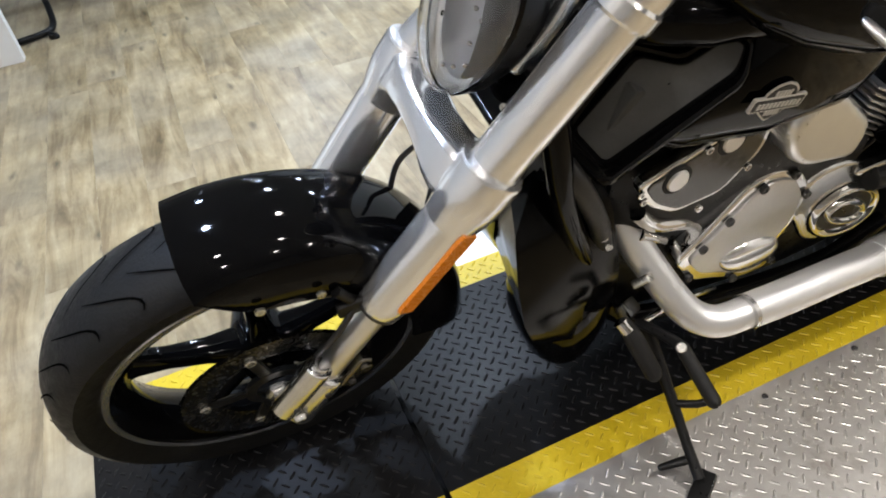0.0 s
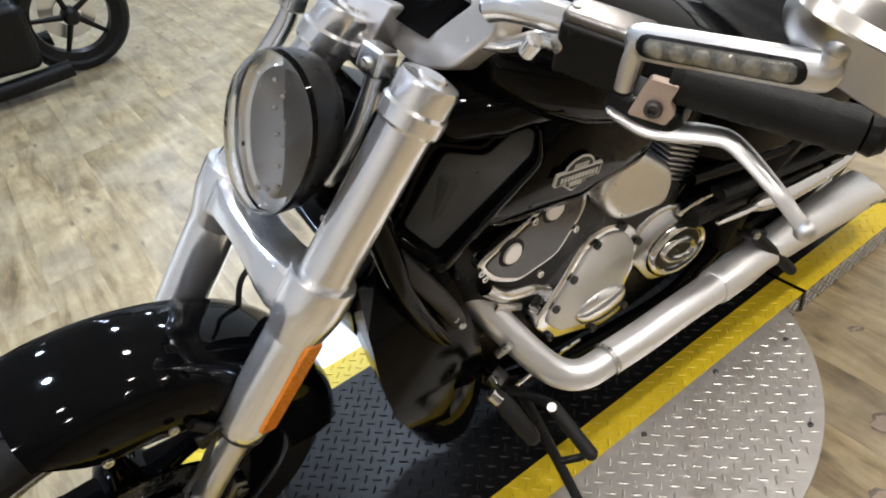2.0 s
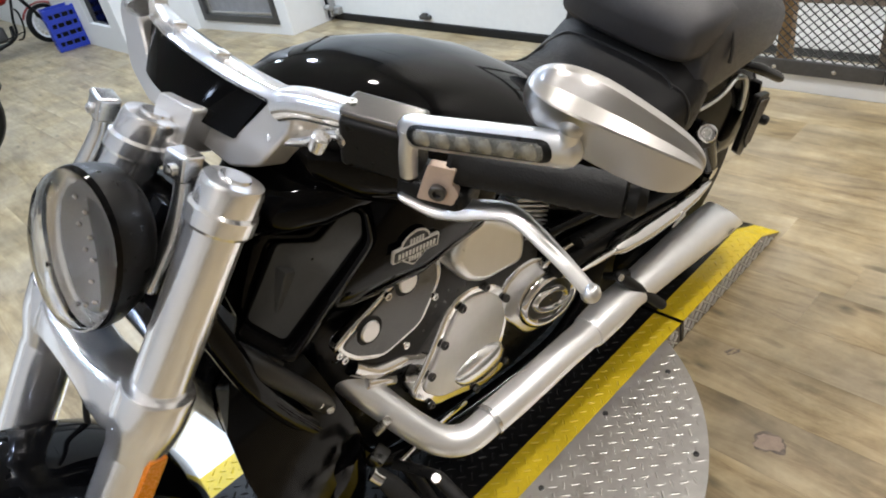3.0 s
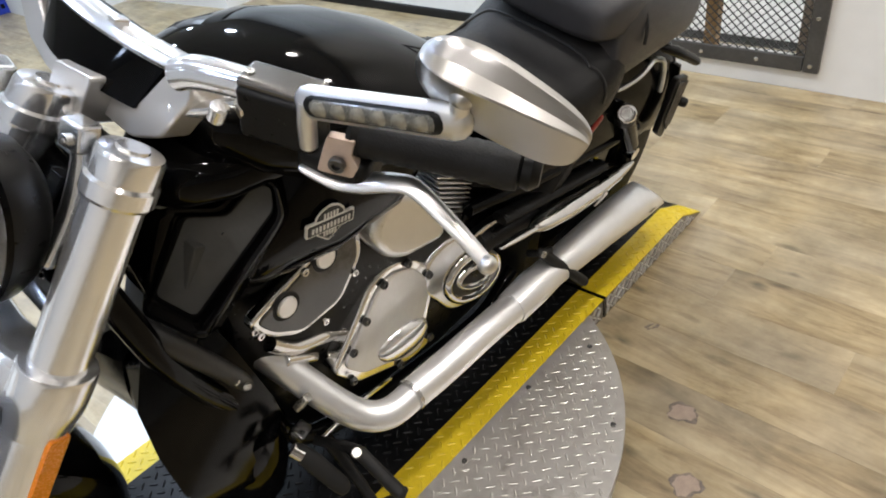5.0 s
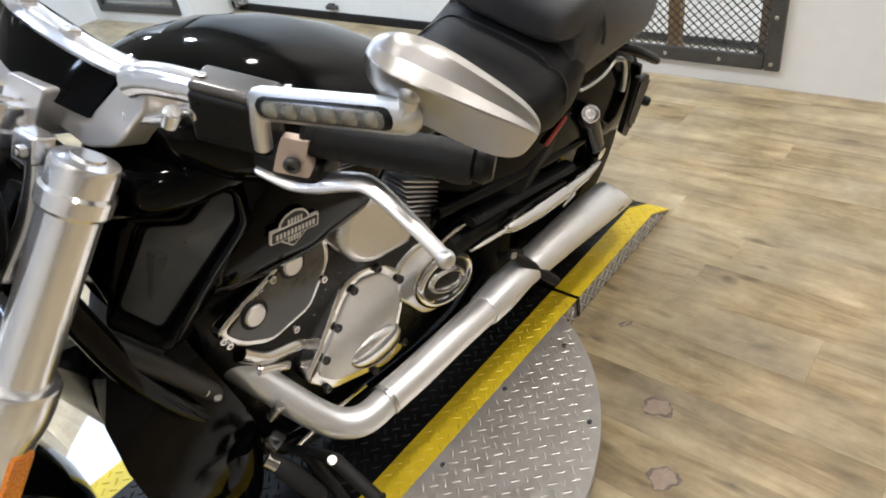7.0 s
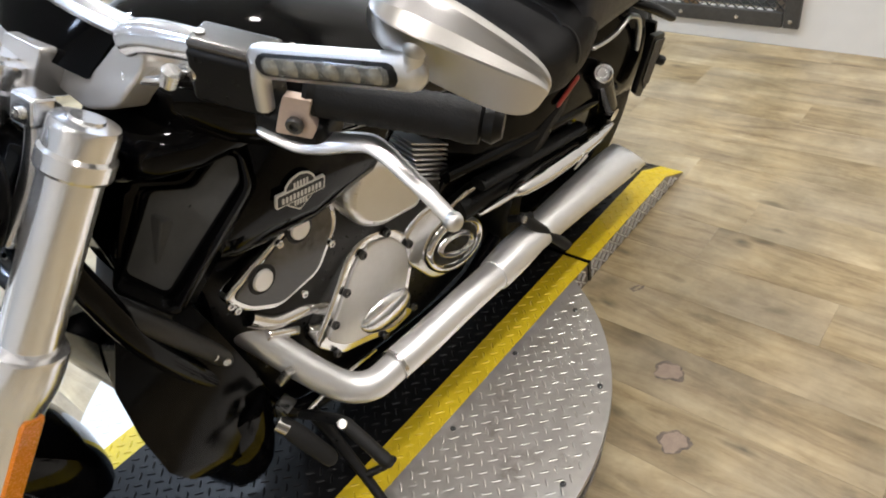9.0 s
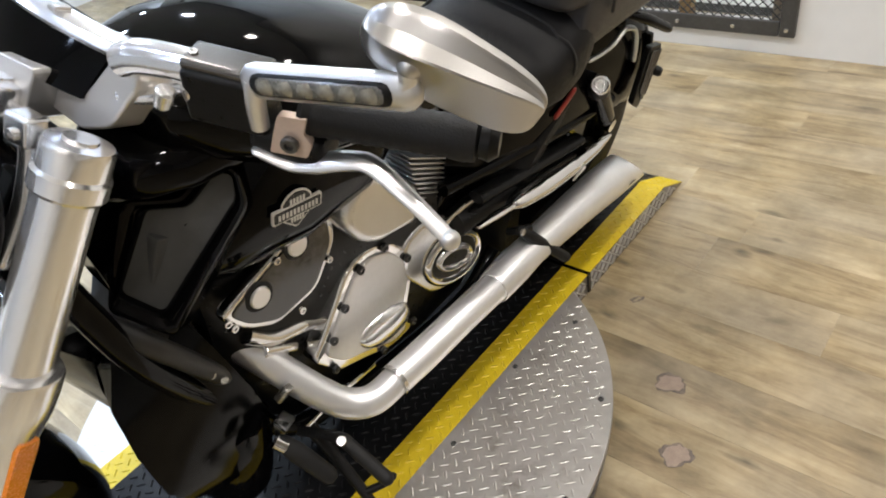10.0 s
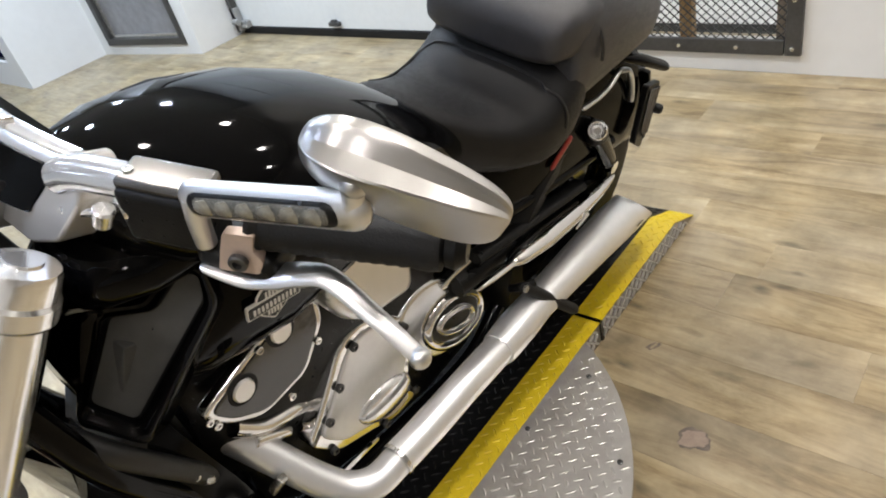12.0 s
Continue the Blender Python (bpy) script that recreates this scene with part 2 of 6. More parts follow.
M["pad_beige"] = material("brass_bracket", (0.58, 0.46, 0.38), 0.5, 0.5, vary=0.1, scale=30)
M["led"] = material("clear_led_lens", (0.30, 0.29, 0.25), 0.10, 0.55, vary=0.35, scale=160, coat=0.6)
M["led_strip"] = material("clear_lens_strip", (0.15, 0.15, 0.135), 0.22, 0.4, vary=0.5, scale=120, coat=0.4)
M["emblem_dark"] = material("badge_black", (0.01, 0.01, 0.01), 0.4, vary=0.1, scale=30)
M["partition"] = material("grey_partition_paint", (0.42, 0.40, 0.38), 0.6, vary=0.05, scale=3)
M["stain"] = material("floor_scuff", (0.135, 0.105, 0.085), 0.5, vary=0.6, scale=60)
M["patch"] = material("worn_floor_patch", (0.27, 0.205, 0.16), 0.45, vary=0.25, scale=50)
M["lamp"] = glow("ceiling_lamp", (1.0, 0.95, 0.88), 8.0)


# ---------------------------------------------------------------- mesh helpers
def merge(dst, src):
    me = bpy.data.meshes.new("tmp")
    src.to_mesh(me)
    src.free()
    dst.from_mesh(me)
    bpy.data.meshes.remove(me)
    return dst


def mesh_of(name, bm, mat, angle=38):
    bmesh.ops.recalc_face_normals(bm, faces=bm.faces)
    me = bpy.data.meshes.new(name)
    bm.to_mesh(me)
    bm.free()
    for m in (mat if isinstance(mat, (list, tuple)) else [mat]):
        me.materials.append(m)
    me.polygons.foreach_set("use_smooth", [True] * len(me.polygons))
    me.set_sharp_from_angle(angle=radians(angle))
    return me


def part(name, bm, mat, parent=None, label="", angle=38):
    ob = new(name, mesh_of(name, bm, mat, angle))
    if parent:
        ob.parent = parent
    if label:
        tagged(ob, label)
    if len(ob.data.polygons) < 4000:
        flat = ob.modifiers.new("even_shading", "WEIGHTED_NORMAL")
        flat.keep_sharp = True
    return ob


def thing(name, loc, rot, label, category, group="", kind=""):
    e = new(name)
    e.matrix_basis = pose(*loc, *rot)
    return tagged(e, label, category, group, kind)


def box(sx, sy, sz, m=Matrix(), bevel=0.003, seg=2):
    bm = bmesh.new()
    bmesh.ops.create_cube(bm, size=1)
    bmesh.ops.scale(bm, vec=(sx, sy, sz), verts=bm.verts)
    if bevel:
        bmesh.ops.bevel(bm, geom=bm.edges[:], offset=bevel, segments=seg, affect="EDGES", profile=0.5)
    bmesh.ops.transform(bm, matrix=m, verts=bm.verts)
    return bm


def loft(rings, caps=True, closed=True):
    bm = bmesh.new()
    vs = [[bm.verts.new(p) for p in r] for r in rings]
    k = len(vs[0])
    for a, b in zip(vs, vs[1:]):
        for i in range(k if closed else k - 1):
            j = (i + 1) % k
            bm.faces.new((a[i], a[j], b[j], b[i]))
    if caps and closed:
        bm.faces.new(vs[0][::-1])
        bm.faces.new(vs[-1])
    return bm


def smooth_path(pts, n=6):
    """A rounded line through the points (Catmull-Rom)."""
    pts = [Vector(p) for p in pts]
    out = []
    for i in range(len(pts) - 1):
        p0, p1, p2, p3 = pts[max(i - 1, 0)], pts[i], pts[i + 1], pts[min(i + 2, len(pts) - 1)]
        for k in range(n):
            t = k / n
            out.append(0.5 * (2 * p1 + (p2 - p0) * t + (2 * p0 - 5 * p1 + 4 * p2 - p3) * t * t + (3 * p1 - p0 - 3 * p2 + p3) * t ** 3))
    out.append(pts[-1])
    return out


def tube(pts, radius, seg=14, n=6, flat=1.0, up=None, round_ends=False):
    """A swept tube; radius is one number or one for each point given."""
    given = [radius] * len(pts) if isinstance(radius, (int, float)) else list(radius)
    line = smooth_path(pts, n) if n > 1 else [Vector(p) for p in pts]
    rad = []
    for i, p in enumerate(line):
        f = i / (len(line) - 1) * (len(given) - 1)
        k = min(int(f), len(given) - 2)
        rad.append(given[k] + (given[k + 1] - given[k]) * (f - k))
    rings = []
    t0 = (line[1] - line[0]).normalized()
    ref = Vector(up) if up else (Vector((0, 0, 1)) if abs(t0.z) < 0.8 else Vector((0, 1, 0)))
    u = t0.cross(ref).normalized()
    for i, p in enumerate(line):
        a, b = line[max(i - 1, 0)], line[min(i + 1, len(line) - 1)]
        t = (b - a).normalized()
        u = (u - t * u.dot(t)).normalized()
        v = t.cross(u)
        rings.append([p + (u * math.cos(q) + v * math.sin(q) * flat) * rad[i] for q in (2 * math.pi * k / seg for k in range(seg))])
    if round_ends:
        for end, s in ((0, -1), (-1, 1)):
            c, r = line[end], rings[end]
            t = ((line[1] - line[0]) if end == 0 else (line[-1] - line[-2])).normalized() * s
            extra = [[c + (q - c) * f + t * rad[end] * g for q in r] for f, g in ((0.86, 0.5), (0.5, 0.86), (0.12, 0.99))]
            rings = (extra[::-1] + rings) if end == 0 else (rings + extra)
    return loft(rings)


def lathe(profile, m=Matrix(), seg=32, closed=False):
    """Turns (radius, along) pairs about the local y axis."""
    rings = []
    for k in range(seg):
        a = 2 * math.pi * k / seg
        rings.append([m @ Vector((r * math.cos(a), h, r * math.sin(a))) for r, h in profile])
    rings.append(rings[0])
    bm = bmesh.new()
    vs = [[bm.verts.new(p) for p in r] for r in rings[:-1]]
    k = len(profile)
    for i in range(seg):
        a, b = vs[i], vs[(i + 1) % seg]
        for j in range(k if closed else k - 1):
            q = (j + 1) % k
            bm.faces.new((a[j], a[q], b[q], b[j]))
    bmesh.ops.remove_doubles(bm, verts=bm.verts, dist=1e-6)
    return bm


def prism(outline, y0, y1, m=Matrix(), bevel=0.003, seg=2):
    """A plate whose outline lies in x and z, from y0 to y1."""
    bm = bmesh.new()
    vs = [bm.verts.new((x, y0, z)) for x, z in outline]
    f = bm.faces.new(vs)
    r = bmesh.ops.extrude_face_region(bm, geom=[f])
    bmesh.ops.translate(bm, vec=(0, y1 - y0, 0), verts=[v for v in r["geom"] if isinstance(v, bmesh.types.BMVert)])
    if bevel:
        bmesh.ops.bevel(bm, geom=bm.edges[:], offset=bevel, segments=seg, affect="EDGES", profile=0.5)
    bmesh.ops.transform(bm, matrix=m, verts=bm.verts)
    return bm


def rounded(pts, r=0.01, n=4):
    """A polygon with its corners rounded."""
    out = []
    k = len(pts)
    for i in range(k):
        a, p, b = Vector(pts[i - 1]), Vector(pts[i]), Vector(pts[(i + 1) % k])
        da, db = a - p, b - p
        q = min(r, da.length * 0.45, db.length * 0.45)
        s, e = p + da.normalized() * q, p + db.normalized() * q
        for j in range(n + 1):
            t = j / n
            out.append(tuple((1 - t) ** 2 * s + 2 * t * (1 - t) * p + t * t * e))
    return out


def ring_x(x, yc, half, ztop, zbot, e=2.4, n=28):
    """A rounded cross-section at x, as superellipse in y and z."""
    zc, hz = (ztop + zbot) / 2, (ztop - zbot) / 2
    out = []
    for k in range(n):
        a = 2 * math.pi * k / n
        c, s = math.cos(a), math.sin(a)
        out.append(Vector((x, yc + half * math.copysign(abs(c) ** (2 / e), c), zc + hz * math.copysign(abs(s) ** (2 / e), s))))
    return out


def rod(a, b, r, r2=None, seg=16, bevel=0.0):
    a, b = Vector(a), Vector(b)
    d = (b - a)
    m = Matrix.Translation(a) @ d.to_track_quat("Y", "Z").to_matrix().to_4x4()
    q = r if r2 is None else r2
    h = d.length
    e = bevel
    prof = [(0, 0), (r - e, 0), (r, e), (q, h - e), (q - e, h), (0, h)] if e else [(0, 0), (r, 0), (q, h), (0, h)]
    return lathe(prof, m, seg)


def bolt(at, towards, r=0.006, h=0.005):
    """A socket-head bolt."""
    a = Vector(at)
    d = Vector(towards).normalized()
    m = Matrix.Translation(a) @ d.to_track_quat("Y", "Z").to_matrix().to_4x4()
    return lathe([(0, 0), (r, 0), (r, h * 0.8), (r * 0.85, h), (r * 0.5, h), (r * 0.45, h * 0.4), (0, h * 0.4)], m, 12)


# ---------------------------------------------------------------- the room
def slab(name, x0, x1, y0, y1, z0, z1, mat, label, category, kind="structure", bevel=0.0):
    bm = box(x1 - x0, y1 - y0, z1 - z0, Matrix.Translation(((x0 + x1) / 2, (y0 + y1) / 2, (z0 + z1) / 2)), bevel)
    return tagged(part(name, bm, mat), label, category, kind=kind)


XW, YS, YN, XS = 2.93, -5.6, 8.6, -3.4   # wall planes: grille wall, behind the camera, far side, far end
floor = slab("floor", XS - 0.1, 3.4, YS - 0.1, YN + 0.1, FLOOR - 0.1, FLOOR - 0.006, M["matt_black"], "wood-look vinyl plank floor, scuffed", "floor")
ceiling = slab("ceiling", XS - 0.1, 3.4, YS - 0.1, YN + 0.1, CEILING, CEILING + 0.1, M["ceiling"], "plain pale ceiling with small round lamps", "ceiling")
slab("wall_west", XS - 0.12, XS, YS, YN, FLOOR - 0.006, CEILING, M["wall"], "plain white painted wall", "wall")
slab("wall_south", XS - 0.12, 3.4, YS - 0.12, YS, FLOOR - 0.006, CEILING, M["wall"], "plain white painted wall", "wall")
slab("wall_north", XS - 0.12, 3.4, YN, YN + 0.12, FLOOR - 0.006, CEILING, M["wall"], "plain white painted wall", "wall")


def wall_with_hole(name, x0, x1, y0, y1, hy0, hy1, hz0, hz1, mat, label):
    bm = bmesh.new()
    z0, z1 = FLOOR - 0.006, CEILING
    for a, b, c, d in ((y0, hy0, z0, z1), (hy1, y1, z0, z1), (hy0, hy1, z0, hz0), (hy0, hy1, hz1, z1)):
        merge(bm, box(x1 - x0, b - a, d - c, Matrix.Translation(((x0 + x1) / 2, (a + b) / 2, (c + d) / 2)), 0))
    return tagged(part(name, bm, mat), label, "wall", kind="structure")


GY0, GY1, GZ0, GZ1 = -0.308, 0.80, 0.02, 1.25
wall_with_hole("wall_east", XW, XW + 0.14, YS, 1.15, GY0, GY1, GZ0, GZ1, M["wall"], "white painted wall with a screened opening near the floor")
# recessed door bay
slab("wall_bay_south", XW + 0.14, 3.4, 1.03, 1.15, FLOOR - 0.006, CEILING, M["wall"], "white return wall of the door bay", "wall")
slab("wall_bay_north", 2.735, 3.4, 3.395, 3.47, FLOOR - 0.006, CEILING, M["wall"], "white return wall of the door bay", "wall")
ASKEW = Matrix.Translation((2.735, 3.395, 0)) @ Matrix.Rotation(radians(6.3), 4, "Z") @ Matrix.Translation((-2.735, -3.395, 0))   # the window wall is not square to the rest
WY0, WY1, WZ0 = 3.51, 4.455, 0.012
wall_with_hole("wall_window", 2.735, 2.86, 3.397, 4.62, WY0, WY1, WZ0, 1.15, M["wall"], "white wall with a low dark-framed window").matrix_basis = ASKEW
slab("wall_return", 2.087, 2.86, 4.566, 4.68, FLOOR - 0.006, CEILING, M["wall"], "white return wall", "wall")
wall_with_hole("wall_far_east", 2.0, 2.087, 4.566, YN, 4.765, 5.215, 0.13, 1.15, M["wall"], "white painted wall with a low dark opening")


def dark_window():
    root = thing("window_2", (2.087, 4.99, 0.13), (0, 0, 0), "low dark window pane in a white sill", "window", kind="structure")
    part("pane", box(0.02, 0.45, 1.02, Matrix.Translation((-0.045, 0, 0.51)), 0), M["deep_black"], root, "black pane")
    part("window_sill", box(0.03, 0.56, 0.035, Matrix.Translation((0.0, 0, -0.02)), 0.004), M["wall"], root)
    return root


dark_window()
slab("baseboard_far_east", 2.087, 2.099, 4.70, YN, FLOOR, FLOOR + 0.07, M["wall"], "white baseboard", "baseboard", bevel=0.002)


def overhead_door():
    root = thing("door_1", (3.1, 2.27, FLOOR), (0, 0, 0), "white sectional overhead door, closed, with a black bottom seal", "door", kind="structure")
    w = 2.22
    for k in range(5):
        part("panel", box(0.05, w, 0.53, Matrix.Translation((0.025, 0, 0.05 + 0.535 * k + 0.265)), 0.004), M["door"], root)
    part("bottom_seal", box(0.06, w, 0.05, Matrix.Translation((0.02, 0, 0.025)), 0.008), M["matt_black"], root, "black rubber seal along the floor")
    for s in (-1, 1):
        part("track", box(0.05, 0.035, 2.6, Matrix.Translation((-0.03, s * (w / 2 - 0.02), 1.32)), 0.003), M["frame_grey"], root, "grey steel guide rail")
    latch = box(0.03, 0.09, 0.025, Matrix.Translation((-0.015, 0.1, 0.085)), 0.004)
    merge(latch, rod((-0.015, 0.08, 0.10), (-0.015, 0.12, 0.10), 0.012))
    part("latch", latch, M["frame_grey"], root, "grey steel latch")
    hinge = box(0.035, 0.09, 0.05, Matrix.Translation((-0.02, 1.03, 0.075)), 0.006)
    merge(hinge, rod((-0.03, 1.0, 0.06), (-0.03, 1.08, 0.06), 0.014))
    merge(hinge, box(0.05, 0.05, 0.16, Matrix.Translation((-0.03, 1.085, 0.11)), 0.006))
    merge(hinge, rod((-0.06, 1.04, 0.10), (-0.06, 1.10, 0.10), 0.02))
    part("corner_bracket", hinge, M["grey_steel"], root, "grey steel roller bracket")
    return root


overhead_door()


def screened_opening():
    w, h = GY1 - GY0, GZ1 - GZ0
    root = thing("window_screen", (XW, (GY0 + GY1) / 2, GZ0), (0, 0, 0), "dark steel frame with expanded metal mesh over a wall opening", "screen", kind="structure")
    t = 0.055
    for s in (-1, 1):
        part("side_bar", box(0.02, t, h + 0.01, Matrix.Translation((-0.0105, s * (w / 2 - t / 2 + 0.005), h / 2)), 0.002), M["frame_grey"], root)
    for z in (t / 2 - 0.005, h - t / 2 + 0.005):
        part("cross_bar", box(0.019, w - 2 * t, t, Matrix.Translation((-0.0105, 0, z)), 0.002), M["frame_grey"], root)
    for s in (-1, 1):
        for z in (0.022, 0.2, 0.38):
            part("bolt", bolt((-0.02, s * (w / 2 - 0.025), z), (-1, 0, 0), 0.008, 0.006), M["bolt"], root)
    for k in range(1, 5):
        part("bolt", bolt((-0.02, -w / 2 + k * w / 5, 0.022), (-1, 0, 0), 0.008, 0.006), M["bolt"], root)
    # expanded metal strands
    bm = bmesh.new()
    dy, dz = 0.036, 0.0165
    ny, nz = int(w / dy), int(0.62 / dz)
    for i in range(ny):
        for j in range(nz):
            y = -w / 2 + (i + (j % 2) * 0.5) * dy
            z = 0.03 + j * dz
            for s in (-1, 1):
                a, b = Vector((0.006, y, z)), Vector((0.006, y + s * dy / 2, z + dz))
                if abs(b.y) > w / 2:
                    continue
                n = Vector((0, -(b - a).z, (b - a).y)).normalized() * 0.0016
                d = Vector((0.003, 0, 0))
                q = [a - n - d, a + n - d, b + n - d, b - n - d, a - n + d, a + n + d, b + n + d, b - n + d]
                v = [bm.verts.new(p) for p in q]
                for f in ((0, 1, 2, 3), (7, 6, 5, 4), (0, 3, 7, 4), (1, 5, 6, 2)):
                    bm.faces.new([v[k] for k in f])
    tagged(part("mesh", bm, M["dark_steel"], root), "grey expanded metal mesh", kind="stuff")
    part("timber_post", box(0.05, 0.05, h, Matrix.Translation((0.10, -0.10, h / 2)), 0.003), M["wood"], root, "bare timber post behind the mesh")
    part("timber_rail", box(0.05, w, 0.05, Matrix.Translation((0.155, 0, 0.25)), 0.003), M["grey_timber"], root, "weathered timber rail behind the mesh")
    part("timber_jamb", box(0.09, 0.03, h, Matrix.Translation((0.07, -w / 2 + 0.08, h / 2)), 0.003), M["grey_timber"], root, "weathered timber edge beside the frame")
    return root


screened_opening()
slab("wall_recess", XW + 1.30, XW + 1.36, -0.9, 1.03, FLOOR - 0.006, CEILING, M["wall"], "white wall behind the screen", "wall")
slab("wall_recess_south", XW + 0.14, XW + 1.30, -0.96, -0.9, FLOOR - 0.006, CEILING, M["wall"], "white side wall of the space behind the screen", "wall")
slab("wall_recess_north", 3.4, XW + 1.30, 0.97, 1.03, FLOOR - 0.006, CEILING, M["wall"], "white side wall of the space behind the screen", "wall")
slab("floor_recess", 3.4, XW + 1.36, -0.96, 1.03, FLOOR - 0.1, FLOOR - 0.004, M["pale_floor"], "pale floor of the space behind the screen", "floor")
slab("ceiling_recess", 3.4, XW + 1.36, -0.96, 1.03, CEILING, CEILING + 0.1, M["ceiling"], "plain pale ceiling", "ceiling")


def low_window():
    y0, y1, z0, z1 = WY0, WY1, WZ0, 1.15
    w, h = y1 - y0, z1 - z0
    root = thing("window_1", (2.735, (y0 + y1) / 2, z0), (0, 0, 0), "dark grey framed window set low in a white wall", "window", kind="structure")
    for s in (-1, 1):
        part("frame_side", box(0.05, 0.05, h, Matrix.Translation((0.012, s * (w / 2 - 0.025), h / 2)), 0.003), M["frame_grey"], root)
        part("sash_side", box(0.03, 0.022, h - 0.1, Matrix.Translation((0.03, s * (w / 2 - 0.062), h / 2)), 0.002), M["bolt"], root)
    for z in (0.025, h - 0.025):
        part("frame_bar", box(0.048, w - 0.1, 0.05, Matrix.Translation((0.012, 0, z)), 0.003), M["frame_grey"], root)
    part("sash_bar", box(0.03, w - 0.1, 0.02, Matrix.Translation((0.03, 0, 0.06)), 0.002), M["bolt"], root)
    pane = part("pane", box(0.006, w - 0.1, h - 0.1, Matrix.Translation((0.035, 0, h / 2)), 0), M["grey_pane"], root, "grey reflecting pane")
    root.matrix_basis = ASKEW @ root.matrix_basis
    return root


M["grey_pane"] = material("grey_pane", (0.22, 0.22, 0.23), 0.12, vary=0.2, scale=2.2, rough_vary=0.02)
low_window()

# ---------------------------------------------------------------- ceiling lamps
# The first lamp is unseen, added only to brighten the space behind the screen.
LAMPS = [(3.62, 0.2)] + [(x, y) for x in (-2.9, -1.6, -0.2, 1.2, 2.4) for y in (-2.2, -0.9, 0.5, 1.9, 3.4, 5.0, 6.8)]


def ceiling_lamp():
    root = thing("ceiling_lamp", (LAMPS[0][0], LAMPS[0][1], CEILING), (0, 0, 0), "small round recessed ceiling lamp, lit", "lamp", "ceiling lamps")
    part("trim_ring", lathe([(0.06, -0.012), (0.085, -0.012), (0.09, -0.004), (0.09, 0.0), (0.06, 0.0)], pose(0, 0, 0, 90, 0, 0), 24, True), M["ceiling"], root)
    part("diffuser", lathe([(0, 0.006), (0.06, 0.006), (0.06, 0.003), (0, 0.003)], pose(0, 0, 0, -90, 0, 0), 24), M["lamp"], root)
    return root


lamp0 = ceiling_lamp()
for x, y in LAMPS[1:]:
    copy_thing(lamp0, pose(x, y, CEILING))
for i, (x, y) in enumerate(LAMPS):
    d = bpy.data.lights.new("lamp_light", "AREA")
    d.shape, d.size = "DISK", 0.14
    far = y > 1.5
    if x < -2:
        d.energy = (4 if y < 3 else 2.5) if y > 0 else 6
    elif far:
        d.energy = 30 if x > 0.5 else ((15 if x > -1 else 2.5) if y < 2 else 1.0)
    else:
        d.energy = (13 if -1 < x < 0.5 else (7 if x < 0 else 12.5)) if y > 0 else ((17.5 if x > 2 else 9.5) if x > 0.5 else 10.0)
    d.color = (0.56, 0.71, 1.0) if x < 0.5 and y > 0 else ((0.69, 0.82, 1.0) if far else ((1.0, 0.94, 0.885) if x > 0.5 else (1.0, 0.95, 0.94)))
    d.spread = radians(75 if -1 < x < 0.5 and 0 < y < 1 else 150)
    # added fill for the space behind the screen
    if x > 3:
        d.energy, d.color = 30, (0.92, 0.97, 1.0)
    o = new("lamp_light", d)
    o.matrix_basis = pose(x, y, CEILING - 0.02)


# ---------------------------------------------------------------- turntable
CX, RAD, HALF, BAND = 0.812, 0.609, 0.301, 0.072
SEAM_F, SEAM_R, END_F, END_R, KNEE = 0.205, 1.417, -0.41, 1.973, 0.125


def turntable_disc():
    root = thing("turntable", (CX, 0, FLOOR), (0, 0, 0), "low round turntable of worn silver tread plate", "turntable")
    h = -FLOOR
    for s in (-1, 1):
        # one segment of the disc on each side of the runway
        bm = bmesh.new()
        a0 = math.asin(HALF / RAD)
        pts = [(RAD * math.cos(a), s * RAD * math.sin(a)) for a in [a0 + (math.pi - 2 * a0) * k / 60 for k in range(61)]]
        top = [bm.verts.new((x, y, h)) for x, y in pts]
        low = [bm.verts.new((x, y, h - 0.012)) for x, y in pts]
        bm.faces.new(top if s > 0 else top[::-1])
        bm.faces.new(low[::-1] if s > 0 else low)
        for i in range(len(pts)):
            j = (i + 1) % len(pts)
            bm.faces.new((top[i], low[i], low[j], top[j]))
        part("disc_segment", bm, M["disc_plate"], root, "", 30)
    skirt = lathe([(RAD - 0.02, 0), (RAD - 0.006, 0), (RAD - 0.006, h - 0.0125), (RAD - 0.02, h - 0.0125)], pose(0, 0, 0, 90, 0, 0), 72, True)
    bmesh.ops.scale(skirt, vec=(1, 1, -1), verts=skirt.verts)
    part("skirt", skirt, M["side_plate"], root, "dented silver rim under the disc")
    return root


turntable = turntable_disc()


